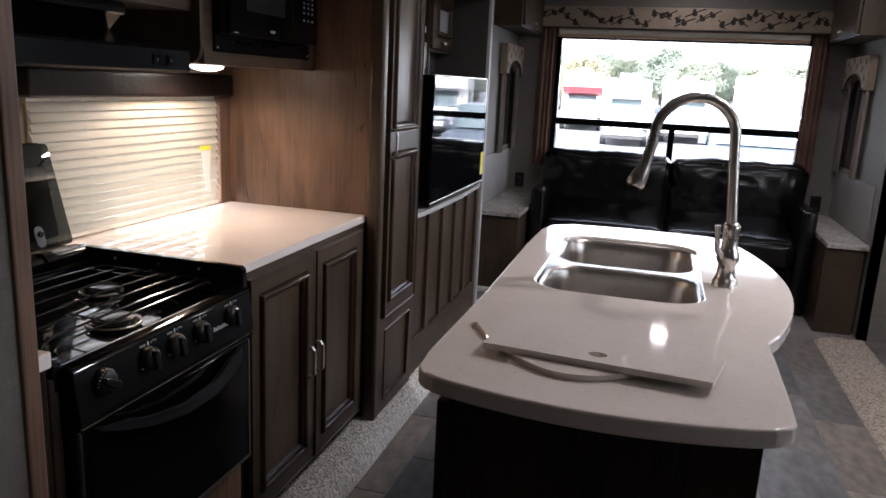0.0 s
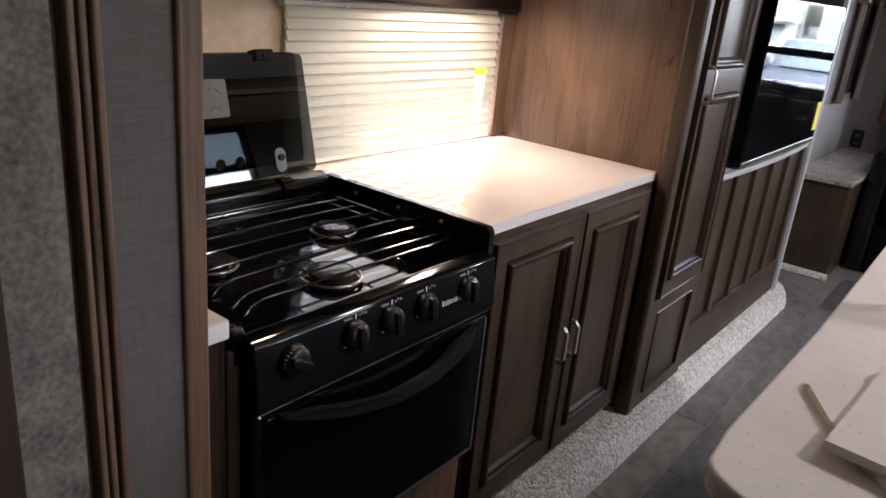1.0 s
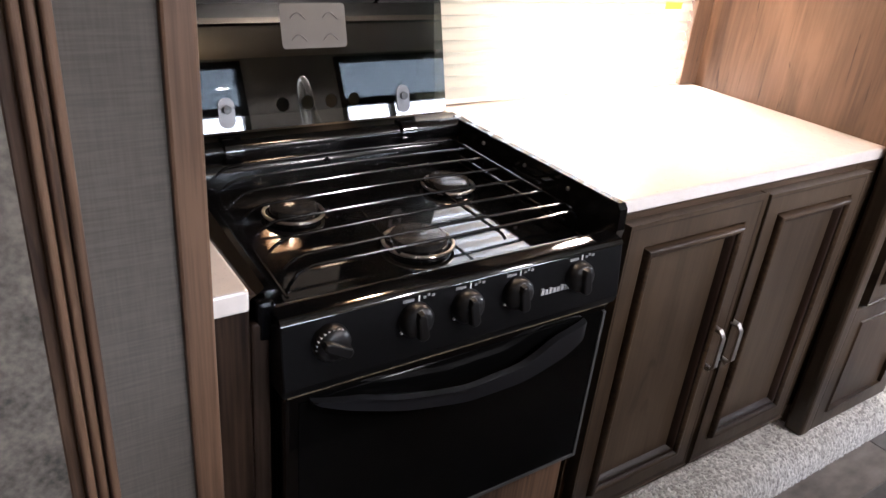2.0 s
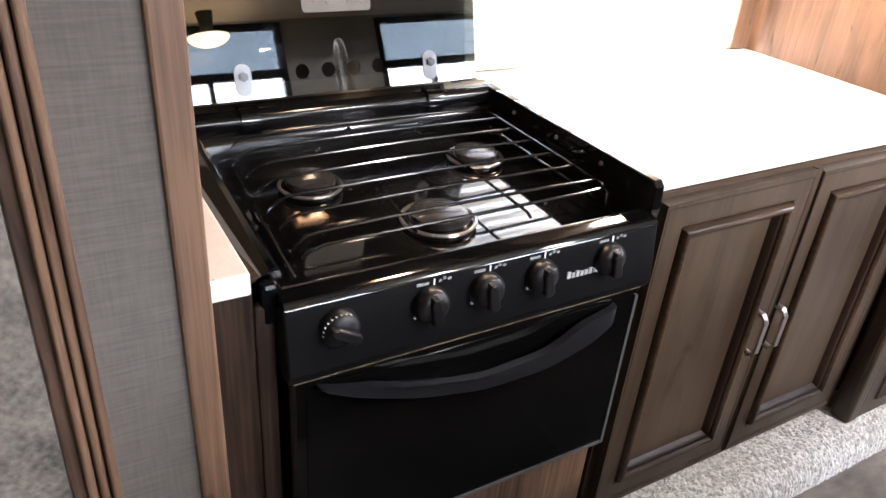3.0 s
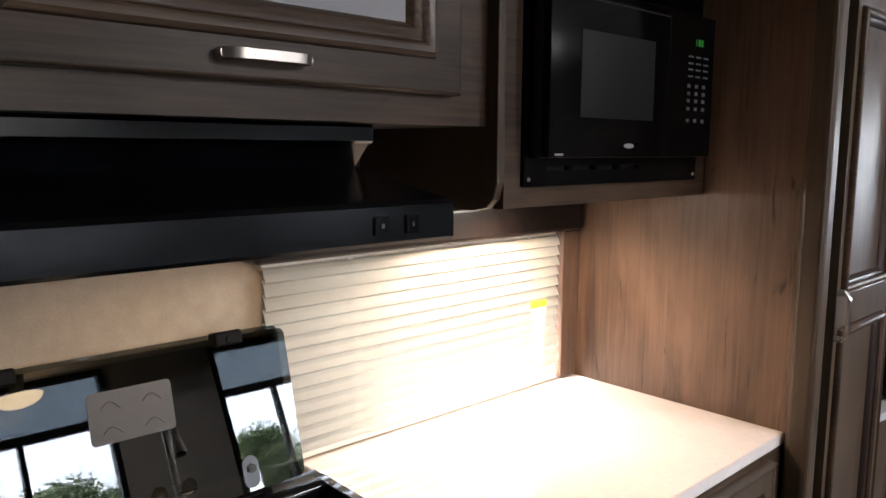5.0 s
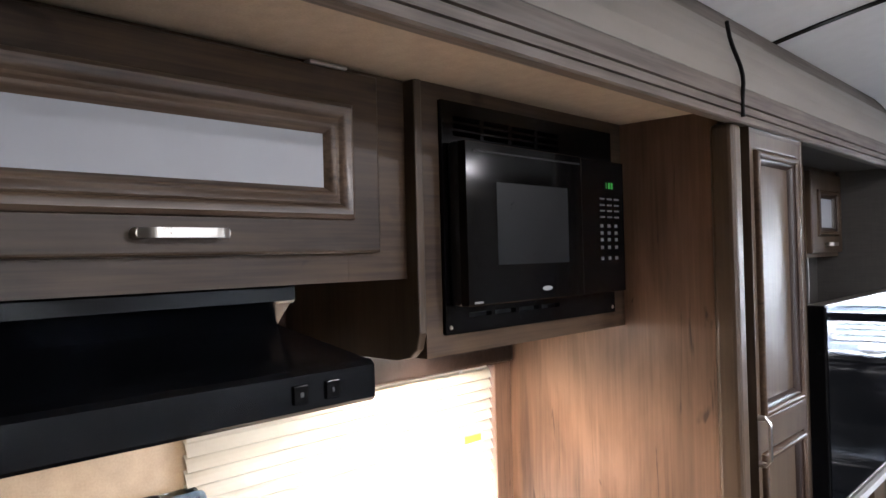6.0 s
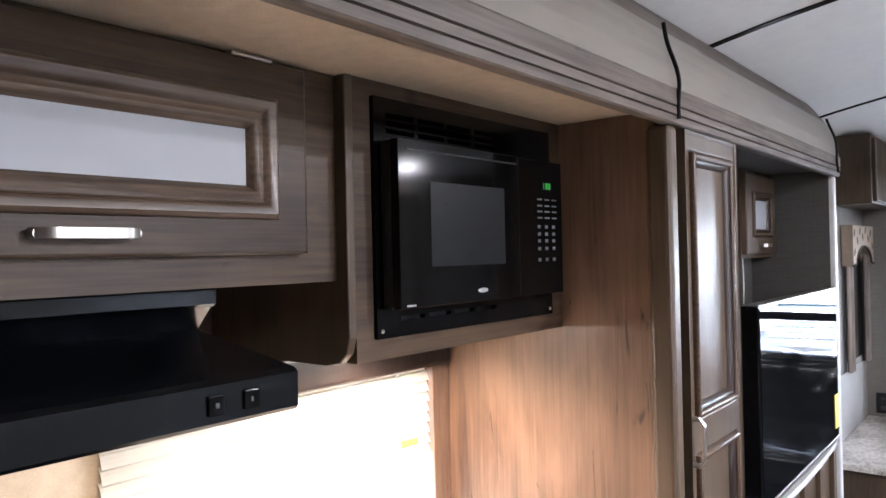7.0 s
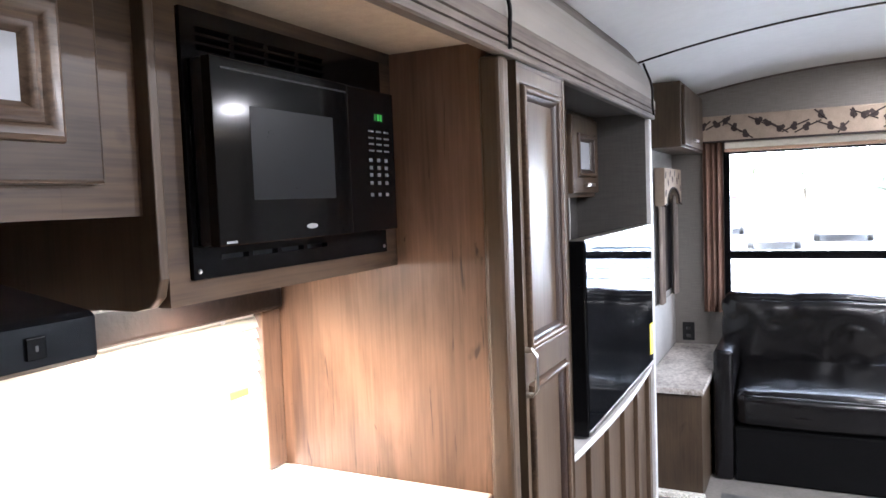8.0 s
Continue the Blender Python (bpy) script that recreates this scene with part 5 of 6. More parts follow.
BOWLS = ((2.122, 2.402), (2.446, 2.79))
for y0, y1 in BOWLS:
    b = part("bowl", bowl(0.134, 0.5, y0, y1, 0.8825, 0.17), STEEL, sk, "brushed steel bowl", smooth=True)
    part("drain", rod((0.32, (y0 + y1) / 2, 0.7125), (0.32, (y0 + y1) / 2, 0.7165), 0.04, 0.036, 24), NICKEL, b)
part("rim", slab(rounded(0.112, 0.52, 2.106, 2.812, 0.098, 10), [rounded(0.126, 0.508, y0 - 0.008, y1 + 0.008, 0.088, 8) for y0, y1 in BOWLS], 0.878, 0.8824), CHROMERIM, sk, "bright polished rim")
FX, FY = 0.568, 2.335
fc = thing("faucet", (FX, FY, 0.89), "brushed nickel gooseneck kitchen faucet", "faucet")
bm = bmesh.new()
ring = None
for r, z in ((0.031, 0.89), (0.031, 0.902), (0.027, 0.908), (0.022, 0.918), (0.021, 0.945), (0.027, 0.955), (0.028, 0.968), (0.022, 0.982), (0.019, 0.99), (0.019, 1.03), (0.021, 1.04), (0.018, 1.046), (0.013, 1.05)):
    now = [bm.verts.new((FX + r * math.cos(2 * math.pi * k / 24), FY + r * math.sin(2 * math.pi * k / 24), z)) for k in range(24)]
    if ring:
        for k in range(24):
            bm.faces.new((ring[k], ring[(k + 1) % 24], now[(k + 1) % 24], now[k]))
    else:
        bm.faces.new(now[::-1])
    ring = now
bm.faces.new(ring)
part("base", bm, NICKEL, fc, smooth=True)


def spout(u, z):
    """A place on the gooseneck: u runs from the riser towards the bowls."""
    return (FX - 0.978 * u, FY - 0.208 * u, z)


pts = [spout(0.002, 1.045), spout(0.009, 1.12), spout(0.016, 1.20), spout(0.019, 1.245)]
for k in range(1, 13):
    a = math.pi * k / 13
    pts.append(spout(0.115 - 0.096 * math.cos(a), 1.252 + 0.095 * math.sin(a)))
pts += [spout(0.213, 1.235), spout(0.219, 1.21)]
part("neck", tube(pts, 0.0125, 14), NICKEL, fc, smooth=True)
part("spray_head", tube([spout(0.219, 1.212), spout(0.222, 1.195), spout(0.228, 1.173), spout(0.236, 1.153), spout(0.244, 1.133), spout(0.246, 1.128)], [0.0135, 0.0135, 0.016, 0.021, 0.023, 0.021], 18), NICKEL, fc, smooth=True)
part("nozzle", tube([spout(0.2455, 1.129), spout(0.248, 1.123)], 0.018, 16), PLASTIC, fc)
part("lever", tube([(FX - 0.013, FY - 0.014, 0.962), (FX - 0.03, FY - 0.026, 0.985), (FX - 0.033, FY - 0.028, 1.02), (FX - 0.035, FY - 0.03, 1.045)], [0.009, 0.007, 0.006, 0.0075], 12), NICKEL, fc, smooth=True)


def cover(name, pts, z0, z1, holes=()):
    return solo(name, slab(pts, [h for h in holes], z0, z1), QUARTZ, "cream solid-surface sink cover lying on the island", "sink cover")


low = []
for k in range(17):
    f = k / 16
    low.append((0.104 + 0.3 * f, 1.7 - 0.055 * f - 0.11 * math.sin(math.pi * f) ** 0.9))
low += [(0.52, 1.78), (0.49, 1.84), (0.11, 1.83), (0.064, 1.79), (0.068, 1.765)]
cover("sink_cover", low, 0.8905, 0.9005)
upper = [(0.116, 1.62), (0.495, 1.585), (0.522, 1.70), (0.534, 1.81)]
for k in range(7):
    a = radians(15 + 75 * k / 6)
    upper.append((0.44 + 0.092 * math.cos(a), 1.862 + 0.10 * math.sin(a)))
for k in range(7):
    a = radians(90 + 90 * k / 6)
    upper.append((0.222 + 0.09 * math.cos(a), 1.865 + 0.10 * math.sin(a)))
cover("sink_cover", upper, 0.901, 0.912, [[(0.312 + 0.016 * math.cos(2 * math.pi * k / 16), 1.64 + 0.012 * math.sin(2 * math.pi * k / 16)) for k in range(16)]])

# ---- sofa and end tables ----
solo("table_carpet", box(SIDE_L + 0.002, -0.44, 5.085, 5.129, 0.0, 0.03, 0.006), CARPET, "pale carpeted floor strip before the end table", "carpet", "structure")
sofa = thing("sofa", (0.44, 5.8, 0.0), "black leather sofa with two seats under the rear window", "sofa")


def cushion(x0, x1, y0, y1, z0, z1, puff, seed, wrinkle=0.006):
    """A stuffed cushion: a finely divided rounded block, swollen and softly creased."""
    bm = box(x0, x1, y0, y1, z0, z1)
    bmesh.ops.subdivide_edges(bm, edges=bm.edges[:], cuts=26, use_grid_fill=True)
    c = Vector(((x0 + x1) / 2, (y0 + y1) / 2, (z0 + z1) / 2))
    half = Vector((x1 - x0, y1 - y0, z1 - z0)) / 2
    r = min(half) * 0.5
    for v in bm.verts:
        d = v.co - c
        u = Vector((d.x / half.x, d.y / half.y, d.z / half.z))
        core = Vector([max(-half[k] + r, min(half[k] - r, d[k])) for k in range(3)])
        out = (d - core).normalized() if (d - core).length > 1e-6 else Vector((0, 0, 1))
        q = Vector((v.co.x * 5 + seed, v.co.y * 3, v.co.z * 3))
        fold = noise.noise(q) + 0.35 * noise.noise(q * 2.7) - 0.6 * max(0.0, 0.16 - abs(noise.noise(q * 1.3 + Vector((5, 0, 1))))) / 0.16
        swell = puff * (1 - u.x ** 4) * (1 - min(abs(u.y), abs(u.z)) ** 4)
        v.co = c + core + out * (r + swell + wrinkle * fold)
    return bm


part("base", box(-0.33, 1.275, 5.43, 6.15, 0.0, 0.285, 0.012), BLACKCLOTH, sofa)
for k, (a, b) in enumerate(((-0.33, 0.471), (0.473, 1.275))):
    seat = cushion(a, b, 5.41, 6.0, 0.288, 0.478, 0.012, 3 + k, 0.006)
    for v in seat.verts:
        # the stuffed top slopes down towards the front edge
        if v.co.z > 0.37:
            v.co.z += 0.075 * min(1.0, max(0.0, (v.co.y - 5.44) / 0.42)) * min(1.0, (v.co.z - 0.37) / 0.06) - 0.006
    part("seat_cushion", seat, LEATHER, sofa, "stuffed black leather seat", smooth=True)
    part("back_cushion", cushion(a - 0.10 * (a < 0), b + 0.10 * (a > 0), 5.87, 6.10, 0.47, 0.905, 0.025, 7 + k, 0.016), LEATHER, sofa, "creased black leather back", smooth=True)
    part("welt", tube([(a + 0.04, 5.408, 0.462), ((a + b) / 2, 5.404, 0.466), (b - 0.04, 5.408, 0.462)], 0.004, 6), LEATHER, sofa, smooth=True)
for a in (-0.43, 1.277):
    part("armrest", box(a, a + 0.098, 5.42, 6.12, 0.0, 0.682, 0.022, seg=4), LEATHER, sofa, "square leather armrest", smooth=True)
for a, b in ((SIDE_L + 0.005, -0.44), (1.38, SIDE_R - 0.005)):
    et = thing("end_table", ((a + b) / 2, 5.6, 0.03), "low built-in end table with granite-print top beside sofa", "table")
    part("body", box(a, b - 0.012, 5.13, 6.235, 0.0, 0.52), STAIN, et)
    part("top", box(a, b, 5.095, 6.236, 0.52, 0.55, 0.005), GRANITE, et, "cream and grey granite-print top")
for s, (a, b) in ((1, (SIDE_L + 0.005, -0.56)), (-1, (1.42, SIDE_R - 0.005))):
    oc = thing("overhead_cabinet", ((a + b) / 2, 5.7, 1.72), "small stained overhead cabinet at the rear wall", "cabinet")
    part("body", box(a, b, 5.36, 6.236, 1.735, ceil_z(a + 0.05 if s > 0 else b - 0.05) - 0.005, 0.003), STAIN, oc)
    xd = b if s > 0 else a - 0.018
    d = part("door", box(xd, xd + 0.018, 5.385, 6.10, 1.745, 2.05, 0.004), STAIN, oc)
    xh = xd + 0.018 if s > 0 else xd - 0.02
    part("handle", box(xh, xh + 0.02, 5.68, 5.80, 1.775, 1.79, 0.006), NICKEL, d, "brushed nickel handle")
cn = thing("window_cornice", (0.43, 6.18, 1.79), "cream leaf-print fabric cornice over rear window", "cornice")
part("board", box(-0.568, 1.43, 6.12, 6.236, 1.795, 1.945, 0.006), FABRIC, cn)
part("piping", box(-0.57, 1.432, 6.116, 6.15, 1.788, 1.798, 0.003), LEAF, cn, "dark lower piping")
rnd = random.Random(5)
x = -0.54
while x < 1.40:
    z = rnd.uniform(1.83, 1.92)
    lean = rnd.uniform(-0.07, 0.07)
    part("stem_print", tube([(x - lean, 6.1195, z - 0.03), (x, 6.1195, z), (x + lean * 1.2, 6.1195, min(1.94, z + 0.03))], 0.0042, 5), LEAF, cn)
    tilt = rnd.uniform(-0.9, 0.9)
    leaf = [(0.026 * math.cos(a * 0.5236), 0.017 * math.sin(a * 0.5236) * (1 + 0.35 * math.sin(a * 1.7))) for a in range(12)]
    part("leaf_print", prism([(x + u * math.sin(tilt) + v * math.cos(tilt), z + u * math.cos(tilt) - v * math.sin(tilt)) for u, v in leaf], "y", 6.1185, 6.1202), LEAF, cn)
    x += rnd.uniform(0.04, 0.075)
solo("roller_shade", box(-0.43, 1.30, 6.175, 6.232, 1.75, 1.793, 0.01), CREAM, "cream rolled window shade", "shade")
solo("shade_rail", box(-0.43, 1.30, 6.178, 6.226, 1.732, 1.75, 0.004), PEACH, "peach lower rail of the shade", "shade")
for x, z0 in ((-0.50, 0.76), (1.375, 0.76)):
    pts = []
    for i in range(61):
        f = i / 60
        pts.append((x - 0.058 + 0.116 * f, 6.2 + 0.016 * math.sin(f * 2 * math.pi * 3.5) + 0.004 * math.sin(f * 31)))
    solo("drape", prism(pts + [(u, v + 0.004) for u, v in reversed(pts)], "z", z0, 1.795), DRAPE, "brown gathered drape beside the rear window", "drape", smooth=True)
# arched fabric surrounds of the side windows
for s in (1, -1):
    def sx(d):
        return SIDE_L + d if s > 0 else SIDE_R - d
    lam = thing("window_surround", (sx(0.02), 5.9, 0.9), "arched fabric-covered surround with drapes on side window", "window surround")
    arch = [(5.60, 1.64), (6.20, 1.64), (6.20, 1.43)]
    for k in range(13):
        a = math.pi * k / 12
        arch.append((5.90 + 0.22 * math.cos(a), 1.44 + 0.09 * math.sin(a)))
    arch.append((5.60, 1.43))
    part("cornice_board", prism(arch[::-1], "x", min(sx(0.004), sx(0.06)), max(sx(0.004), sx(0.06)), 0.004), FABRIC, lam)
    part("piping", tube([(sx(0.06), y, z) for y, z in arch[2:]], 0.006, 6), LEAF, lam, smooth=True)
    for j, (yc, zc) in enumerate(((5.64, 1.6), (5.72, 1.56), (5.79, 1.61), (5.87, 1.58), (5.95, 1.615), (6.03, 1.57), (6.1, 1.6), (6.16, 1.53), (5.64, 1.5))):
        turn = 0.9 * (-1) ** j
        leaf = [(0.024 * math.cos(a * 0.5236), 0.013 * math.sin(a * 0.5236)) for a in range(12)]
        part("leaf_print", prism([(yc + u * math.cos(turn) - v * math.sin(turn), zc + u * math.sin(turn) + v * math.cos(turn)) for u, v in leaf], "x", min(sx(0.0595), sx(0.0606)), max(sx(0.0595), sx(0.0606))), LEAF, lam)
    for yc in (5.66, 6.14):
        pts = []
        for i in range(31):
            f = i / 30
            pts.append((sx(0.025 + 0.012 * math.sin(f * 2 * math.pi * 2.5)), yc - 0.05 + 0.10 * f))
        out = pts + [(u + 0.004 * s, v) for u, v in reversed(pts)]
        part("drape", prism(out, "z", 0.88, 1.5), DRAPE2, lam, "striped gathered side drape", smooth=True)
    part("dark_pane", box(min(sx(0.002), sx(0.008)), max(sx(0.002), sx(0.008)), 5.70, 6.10, 0.92, 1.5), BLACKGLASS, lam, "dark window pane")
    # thin paler sheet stands for window light falling on the side wall
    solo("lit_wall_patch", box(min(sx(0.001), sx(0.006)), max(sx(0.001), sx(0.006)), 5.2, 6.235, 0.551, 0.88), LIT_WALL, "side wall below the window, paled for window light", "wall", "structure")
for x in (-0.66, 1.50):
    ol = thing("outlet", (x, 6.236, 0.626), "black power outlet on the grey rear wall", "outlet")
    part("plate", box(x - 0.036, x + 0.036, 6.232, 6.2398, 0.57, 0.685, 0.003), PLASTIC, ol)
    for z in (0.60, 0.648):
        part("socket", box(x - 0.015, x + 0.015, 6.2305, 6.2325, z - 0.012, z + 0.012, 0.001), BLACK, ol)
dm = thing("dome_light", (2.08, 2.2, 1.95), "warm round dome light under the slide-out ceiling", "light")
bm = bmesh.new()
bmesh.ops.create_uvsphere(bm, u_segments=28, v_segments=14, radius=0.12)
for v in bm.verts:
    v.co = Vector((2.08 + v.co.x, 2.2 + v.co.y, 1.81 + min(v.co.z, 0) * 0.5))
dome = part("dome", bm, mat("lit_dome", (0.9, 0.85, 0.7), 0.4, emit=((1, 0.72, 0.4), 0.3)), dm, "glowing warm glass dome", smooth=True)
dome.visible_shadow = False
part("mount", rod((2.08, 2.2, 1.81), (2.08, 2.2, 1.95), 0.03, 0.05, 20), RUBBER, dm)

# the added fill lamps get the same fixture as the others
for x, y, power in CEILING_AND_FILL_LIGHTS:
    cl = thing("ceiling_or_fill_light", (x, y, ceil_z(x)), "round white LED ceiling or fill light", "light", "ceiling lights")
    part("rim", rod((x, y, ceil_z(x) - 0.03), (x, y, ceil_z(x) + 0.005), 0.058, 0.058, 28), WHITE, cl)
    part("lens", rod((x, y, ceil_z(x) - 0.034), (x, y, ceil_z(x) - 0.029), 0.048, 0.048, 28), mat("ceiling_lens", (0.9, 0.9, 0.88), 0.4, emit=((1, 0.9, 0.8), 1.5)), cl, "lit lens")

# ---- floor tiles ----
TW, TL = 0.305, 0.61
tile_meshes = []
for k in range(3):
    bm = box(0.0018, TW - 0.0018, 0.0018, TL - 0.0018, -0.006, 0.0, 0.0012, seg=1)
    me = bpy.data.meshes.new("tile")
    bm.to_mesh(me)
    bm.free()
    me.materials.append(VINYLS[k])
    tile_meshes.append(me)
pick = random.Random(11)
for i in range(-1, 7):
    for k in range(-2, 9):
        x0 = -0.378 + i * TW
        y0 = -0.25 + k * TL + (0.0 if i % 2 == 0 else -0.27)
        t = new("tile", tile_meshes[pick.choice((0, 1, 1) if i % 2 else (2, 2, 1))])
        t.parent = floor
        t.location = Vector((x0, y0, 0)) - Vector((0.4, 2.6, 0))

# ---- outside ----
solo("ground", box(-250, 250, -250, 250, -1.3, -1.0), ASPHALT, "grey asphalt yard around the trailer", "ground", "structure")


def motorhome(x, y, turn, h, w, length, cap, cab_low):
    """A parked motorhome with its nose to -y before the turn."""
    label = "white parked motorhome with a maroon front cap" if cap else "white parked motorhome in the yard"
    m = thing("motorhome", (0, 0, 0), label, "motorhome", "motorhomes in the yard")
    g = 0.0
    part("body", box(-w / 2, w / 2, 0.9 if cab_low else 0.0, length, g + 0.45, g + h, 0.12, seg=3), GELCOAT, m)
    if cab_low:
        part("cab", prism([(0.95, 0.5), (0.0, 0.55), (-0.1, 1.15), (0.25, 1.3), (0.95, 2.05)], "x", -w / 2 + 0.25, w / 2 - 0.25, 0.06), GELCOAT, m)
        part("overhang", prism([(0.95, 2.0), (0.3, 2.15), (0.15, 2.5), (0.4, h - 0.1), (0.95, h)], "x", -w / 2 + 0.05, w / 2 - 0.05, 0.05), MAROON if cap else GELCOAT, m)
        part("windshield", prism([(0.93, 2.0), (0.24, 1.32), (0.22, 1.36), (0.9, 2.04)], "x", -w / 2 + 0.38, w / 2 - 0.38), CARGLASS, m)
    else:
        part("nose", prism([(0.1, 0.5), (-0.12, 0.6), (-0.16, 1.25), (0.0, 2.5), (0.1, 2.55)], "x", -w / 2 + 0.03, w / 2 - 0.03, 0.04), GELCOAT, m)
        for u in (-1, 1):
            part("windshield", prism([(-0.15, 1.36), (-0.17, 1.36), (-0.04, 2.36), (-0.02, 2.36)], "x", u * w * 0.235 - w * 0.215, u * w * 0.235 + w * 0.215), CARGLASS, m)
        part("cap_band", box(-w / 2 + 0.06, w / 2 - 0.06, -0.015, 0.02, 2.62, h - 0.15, 0.03), MAROON if cap else GELCOAT, m)
    part("grille", box(-0.5, 0.5, -0.2, 0.0, 0.75, 1.02, 0.03), CARGREY, m)
    for j in range(3):
        part("grille_bar", box(-0.48, 0.48, -0.215, -0.19, 0.79 + 0.085 * j, 0.82 + 0.085 * j, 0.006), CHROME, m)
    part("bumper", box(-w / 2 + 0.12, w / 2 - 0.12, -0.24, 0.05, 0.5, 0.68, 0.04), GELCOAT, m)
    part("valance_panel", box(-w / 2 + 0.2, w / 2 - 0.2, -0.2, 0.05, 0.32, 0.5, 0.03), RUBBER, m, "black panel under the bumper")
    for s in (-1, 1):
        part("headlight", box(s * (w / 2 - 0.5) - 0.16, s * (w / 2 - 0.5) + 0.16, -0.21, 0.0, 0.78, 1.0, 0.03), CHROME, m)
        part("mirror", box(s * (w / 2 + 0.12) - 0.08, s * (w / 2 + 0.12) + 0.08, 0.2, 0.3, 1.35, 1.75, 0.03), CARGREY, m)
        for yy in (0.75, length - 1.6):
            wh = part("wheel", rod((s * (w / 2 - 0.26), yy, 0.38), (s * (w / 2 - 0.02), yy, 0.38), 0.38, 0.38, 20), RUBBER, m)
            part("rim", rod((s * (w / 2 - 0.03), yy, 0.38), (s * (w / 2 - 0.005), yy, 0.38), 0.2, 0.17, 16), CHROME, wh)
        for j in range(3):
            part("side_window", box(s * w / 2 - 0.015, s * w / 2 + 0.015, 2.0 + j * 1.6, 2.9 + j * 1.6, 1.5, 2.1, 0.01), CARGLASS, m)
    part("roof_unit", box(-0.4, 0.4, 2.2, 3.1, h - 0.02, h + 0.26, 0.06), GELCOAT, m)
    m.matrix_world = pose(x, y, -1.0, 0, 0, turn)
    return m


motorhome(-4.2, 45, 4, 3.35, 2.4, 8, True, True)
motorhome(-1.15, 34, 2, 2.9, 2.05, 7, False, True)
motorhome(1.5, 38.5, -2, 3.0, 2.4, 9, False, True)
motorhome(4.1, 30, -6, 3.1, 2.5, 9, False, False)
motorhome(8.0, 32, -12, 3.3, 2.5, 9, False, True)
motorhome(-8.2, 46, 5, 3.2, 2.5, 9, False, False)
motorhome(30, 6, 100, 3.2, 2.5, 9, False, True)
motorhome(31, 13, 98, 3.1, 2.5, 9, False, False)
pk = thing("pickup_truck", (0, 0, 0), "blue-grey parked pickup truck with chrome grille", "truck")
part("body", prism([(0.0, 0.6), (-0.06, 0.95), (-0.02, 1.16), (0.3, 1.24), (1.35, 1.3), (2.0, 1.86), (3.4, 1.88), (3.6, 1.32), (5.5, 1.32), (5.5, 0.6)], "x", -0.98, 0.98, 0.08), CARGREY, pk)
grille = part("grille", box(-0.62, 0.62, -0.1, -0.03, 0.8, 1.14, 0.03), CARGLASS, pk)
for z in (0.82, 0.93, 1.04, 1.13):
    part("grille_bar", box(-0.6, 0.6, -0.125, -0.09, z - 0.025, z + 0.02, 0.01), CHROME, grille, "chrome grille bar")
for u in (-0.61, 0.61):
    part("grille_bar", box(u - 0.03, u + 0.03, -0.124, -0.089, 0.8, 1.145, 0.01), CHROME, grille, "chrome grille bar")
part("bumper", box(-0.96, 0.96, -0.16, 0.02, 0.52, 0.78, 0.05, seg=3), CARGREY, pk)
part("intake", box(-0.5, 0.5, -0.165, -0.15, 0.55, 0.64, 0.004), RUBBER, pk, "black lower intake")
plate = part("number_plate", box(-0.15, 0.16, -0.175, -0.16, 0.665, 0.775, 0.004), WHITE, pk, "white number plate")
part("plate_bar", box(-0.11, 0.12, -0.178, -0.174, 0.695, 0.745), GREYMARK, plate)
part("windshield", prism([(1.36, 1.32), (2.0, 1.83), (1.96, 1.86), (1.3, 1.34)], "x", -0.82, 0.82), CARGLASS, pk)
for s in (-1, 1):
    part("headlight", box(s * 0.8 - 0.15, s * 0.8 + 0.15, -0.07, 0.03, 0.88, 1.1, 0.03), CHROME, pk)
    part("fog_light", rod((s * 0.74, -0.175, 0.64), (s * 0.74, -0.13, 0.64), 0.05, 0.05, 16), CHROME, pk)
    part("mirror", box(s * 1.1 - 0.09, s * 1.1 + 0.09, 1.3, 1.42, 1.3, 1.52, 0.03), CARGREY, pk)
    for yy in (0.95, 4.4):
        wheel = part("wheel", rod((s * 0.77, yy, 0.4), (s * 1.0, yy, 0.4), 0.4, 0.4, 20), RUBBER, pk)
        part("rim", rod((s * 0.99, yy, 0.4), (s * 1.01, yy, 0.4), 0.24, 0.2, 16), CHROME, wheel)
pk.matrix_world = pose(2.3, 16.5, -1.0, 0, 0, -4)


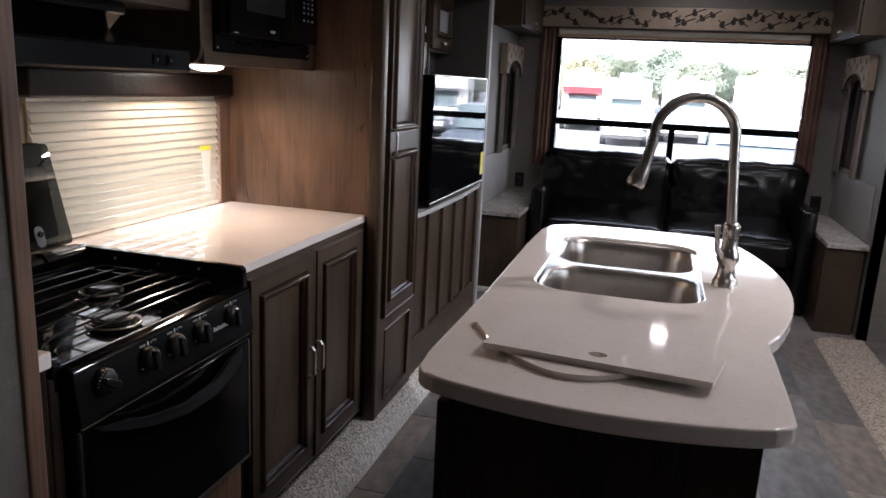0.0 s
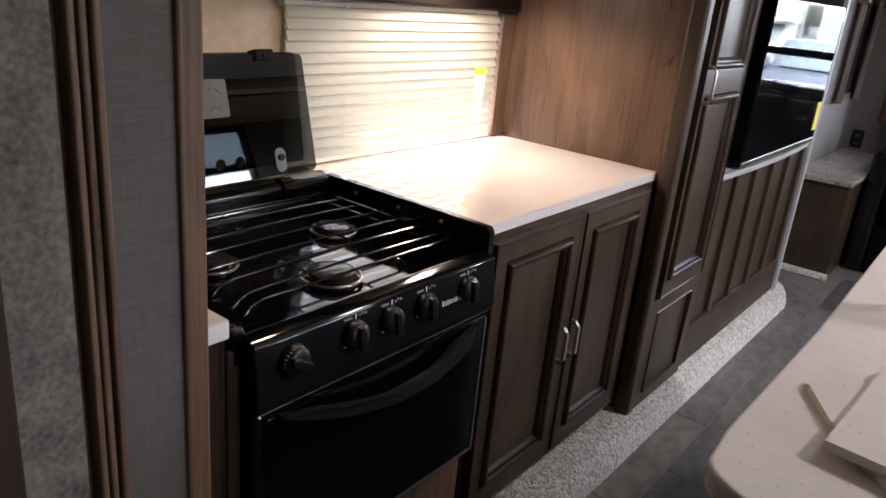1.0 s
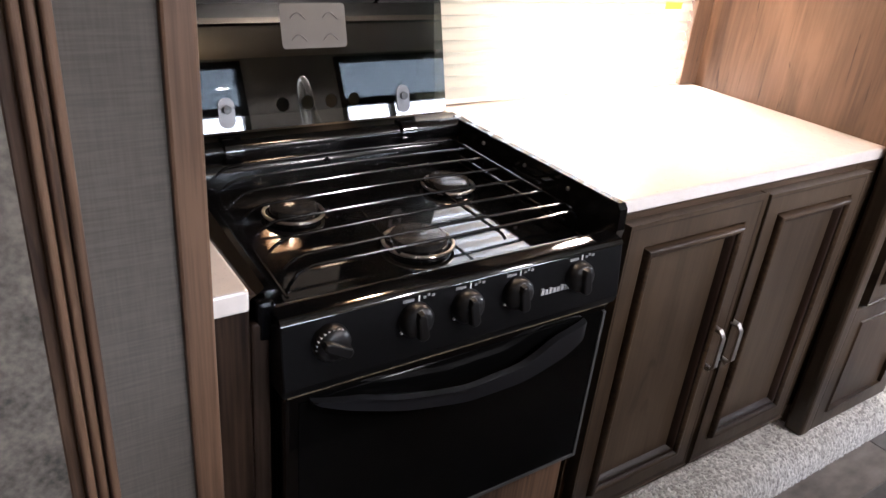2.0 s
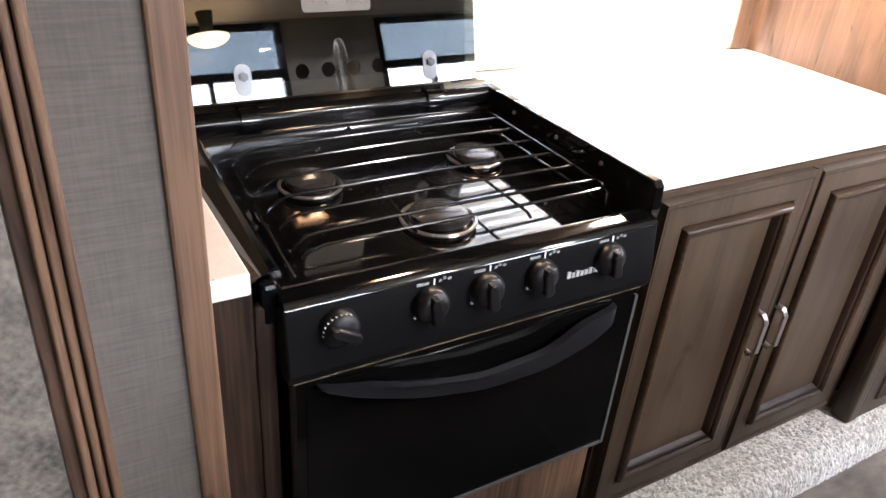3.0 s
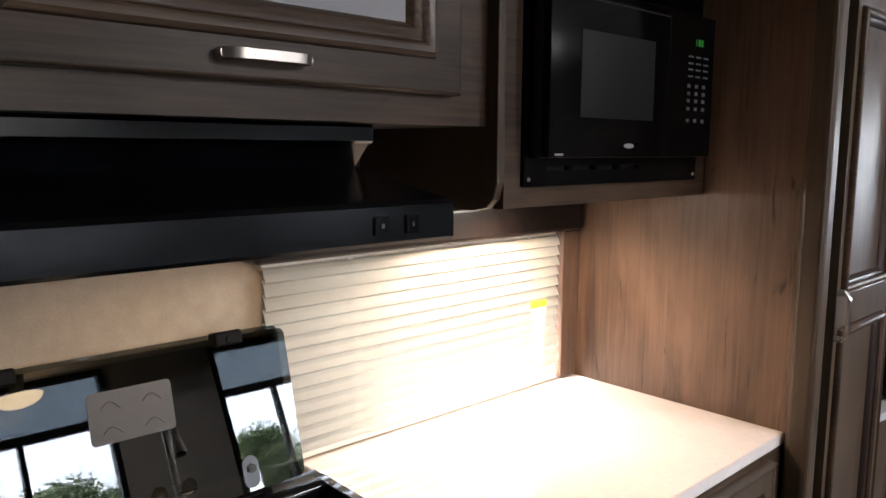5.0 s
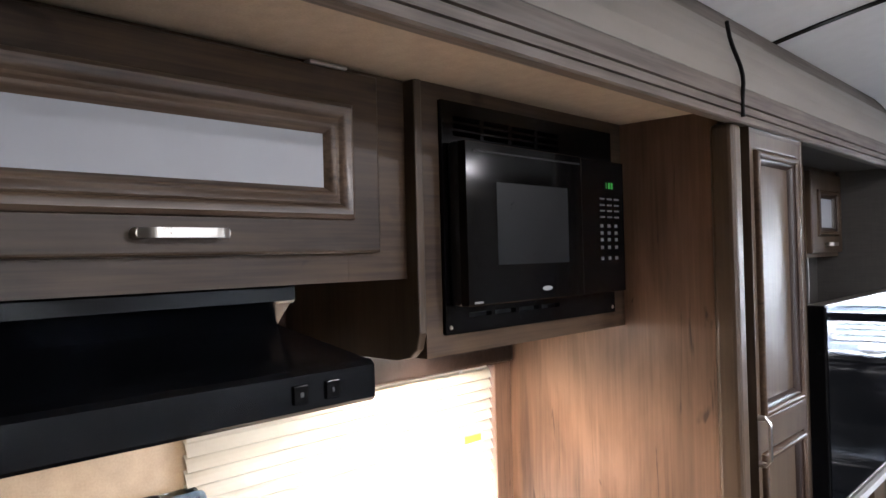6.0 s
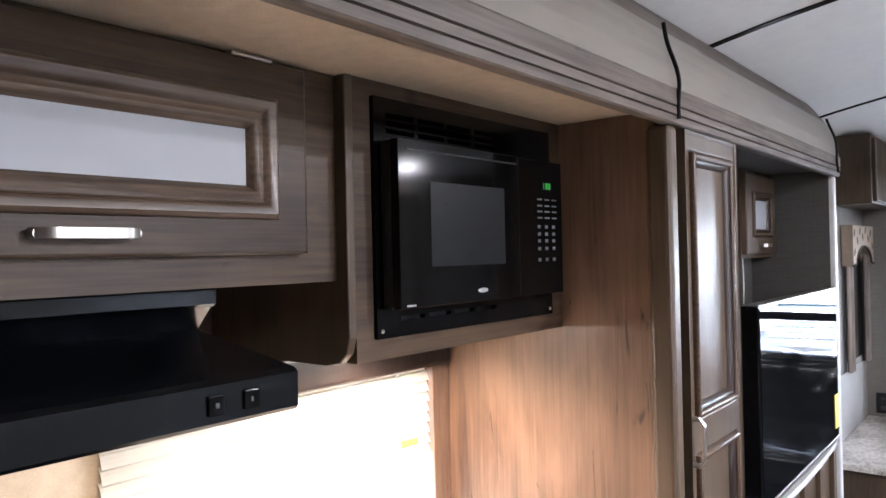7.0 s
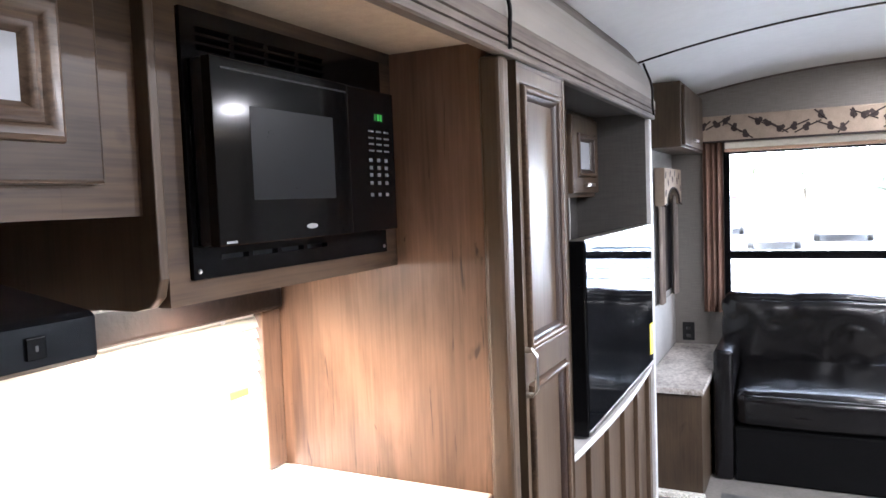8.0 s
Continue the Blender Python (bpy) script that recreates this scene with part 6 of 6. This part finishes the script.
def tree_mesh(seed, height, tint):
    rng = random.Random(seed)
    bm = rod((0, 0, 0), (0, 0, height * 0.45), 0.22, 0.12, 8)
    for k in range(6):
        a = rng.uniform(0, 6.28)
        z = height * rng.uniform(0.3, 0.5)
        rod((0, 0, z), (math.cos(a) * 1.6, math.sin(a) * 1.6, z + height * 0.22), 0.09, 0.03, 6, bm)
    verts, faces = [], []
    for k in range(170):
        a, r, z = rng.uniform(0, 6.28), height * 0.33 * math.sqrt(rng.random()), rng.uniform(0.36, 1.0)
        r *= 1.15 - 0.75 * abs(z - 0.55) / 0.45 * 0.8
        c = Vector((math.cos(a) * r, math.sin(a) * r, height * z))
        for j in range(90):
            p = c + Vector((rng.gauss(0, 0.5), rng.gauss(0, 0.5), rng.gauss(0, 0.42)))
            u = Vector((rng.gauss(0, 1), rng.gauss(0, 1), rng.gauss(0, 1))).normalized() * 0.15
            v = u.orthogonal().normalized() * 0.1
            i = len(verts)
            verts += [p - u, p + v, p + u, p - v]
            faces.append((i, i + 1, i + 2, i + 3))
    me = bpy.data.meshes.new("crown")
    me.from_pydata([tuple(v) for v in verts], [], faces)
    me.materials.append(tint)
    return bm, me


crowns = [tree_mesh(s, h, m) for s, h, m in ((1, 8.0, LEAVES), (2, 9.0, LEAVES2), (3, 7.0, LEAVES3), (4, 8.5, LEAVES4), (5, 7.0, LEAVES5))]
trunks = []
for bm, me in crowns:
    t = bpy.data.meshes.new("trunk")
    bm.to_mesh(t)
    bm.free()
    t.materials.append(BARK)
    trunks.append(t)
rng = random.Random(4)
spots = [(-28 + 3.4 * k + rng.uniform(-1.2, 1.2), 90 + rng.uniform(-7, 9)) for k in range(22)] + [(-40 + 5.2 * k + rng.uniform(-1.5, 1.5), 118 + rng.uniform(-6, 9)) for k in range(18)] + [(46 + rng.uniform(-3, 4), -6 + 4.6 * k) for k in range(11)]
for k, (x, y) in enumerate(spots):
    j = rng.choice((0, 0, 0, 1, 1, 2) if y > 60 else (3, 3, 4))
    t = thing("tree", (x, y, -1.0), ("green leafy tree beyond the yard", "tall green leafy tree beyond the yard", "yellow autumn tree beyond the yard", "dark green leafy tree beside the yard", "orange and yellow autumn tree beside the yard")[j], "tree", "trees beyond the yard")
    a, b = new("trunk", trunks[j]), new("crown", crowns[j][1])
    a.parent = b.parent = t
    t.rotation_euler = (0, 0, rng.uniform(0, 6))
    t.scale = (1, 1, rng.uniform(0.62, 0.85))
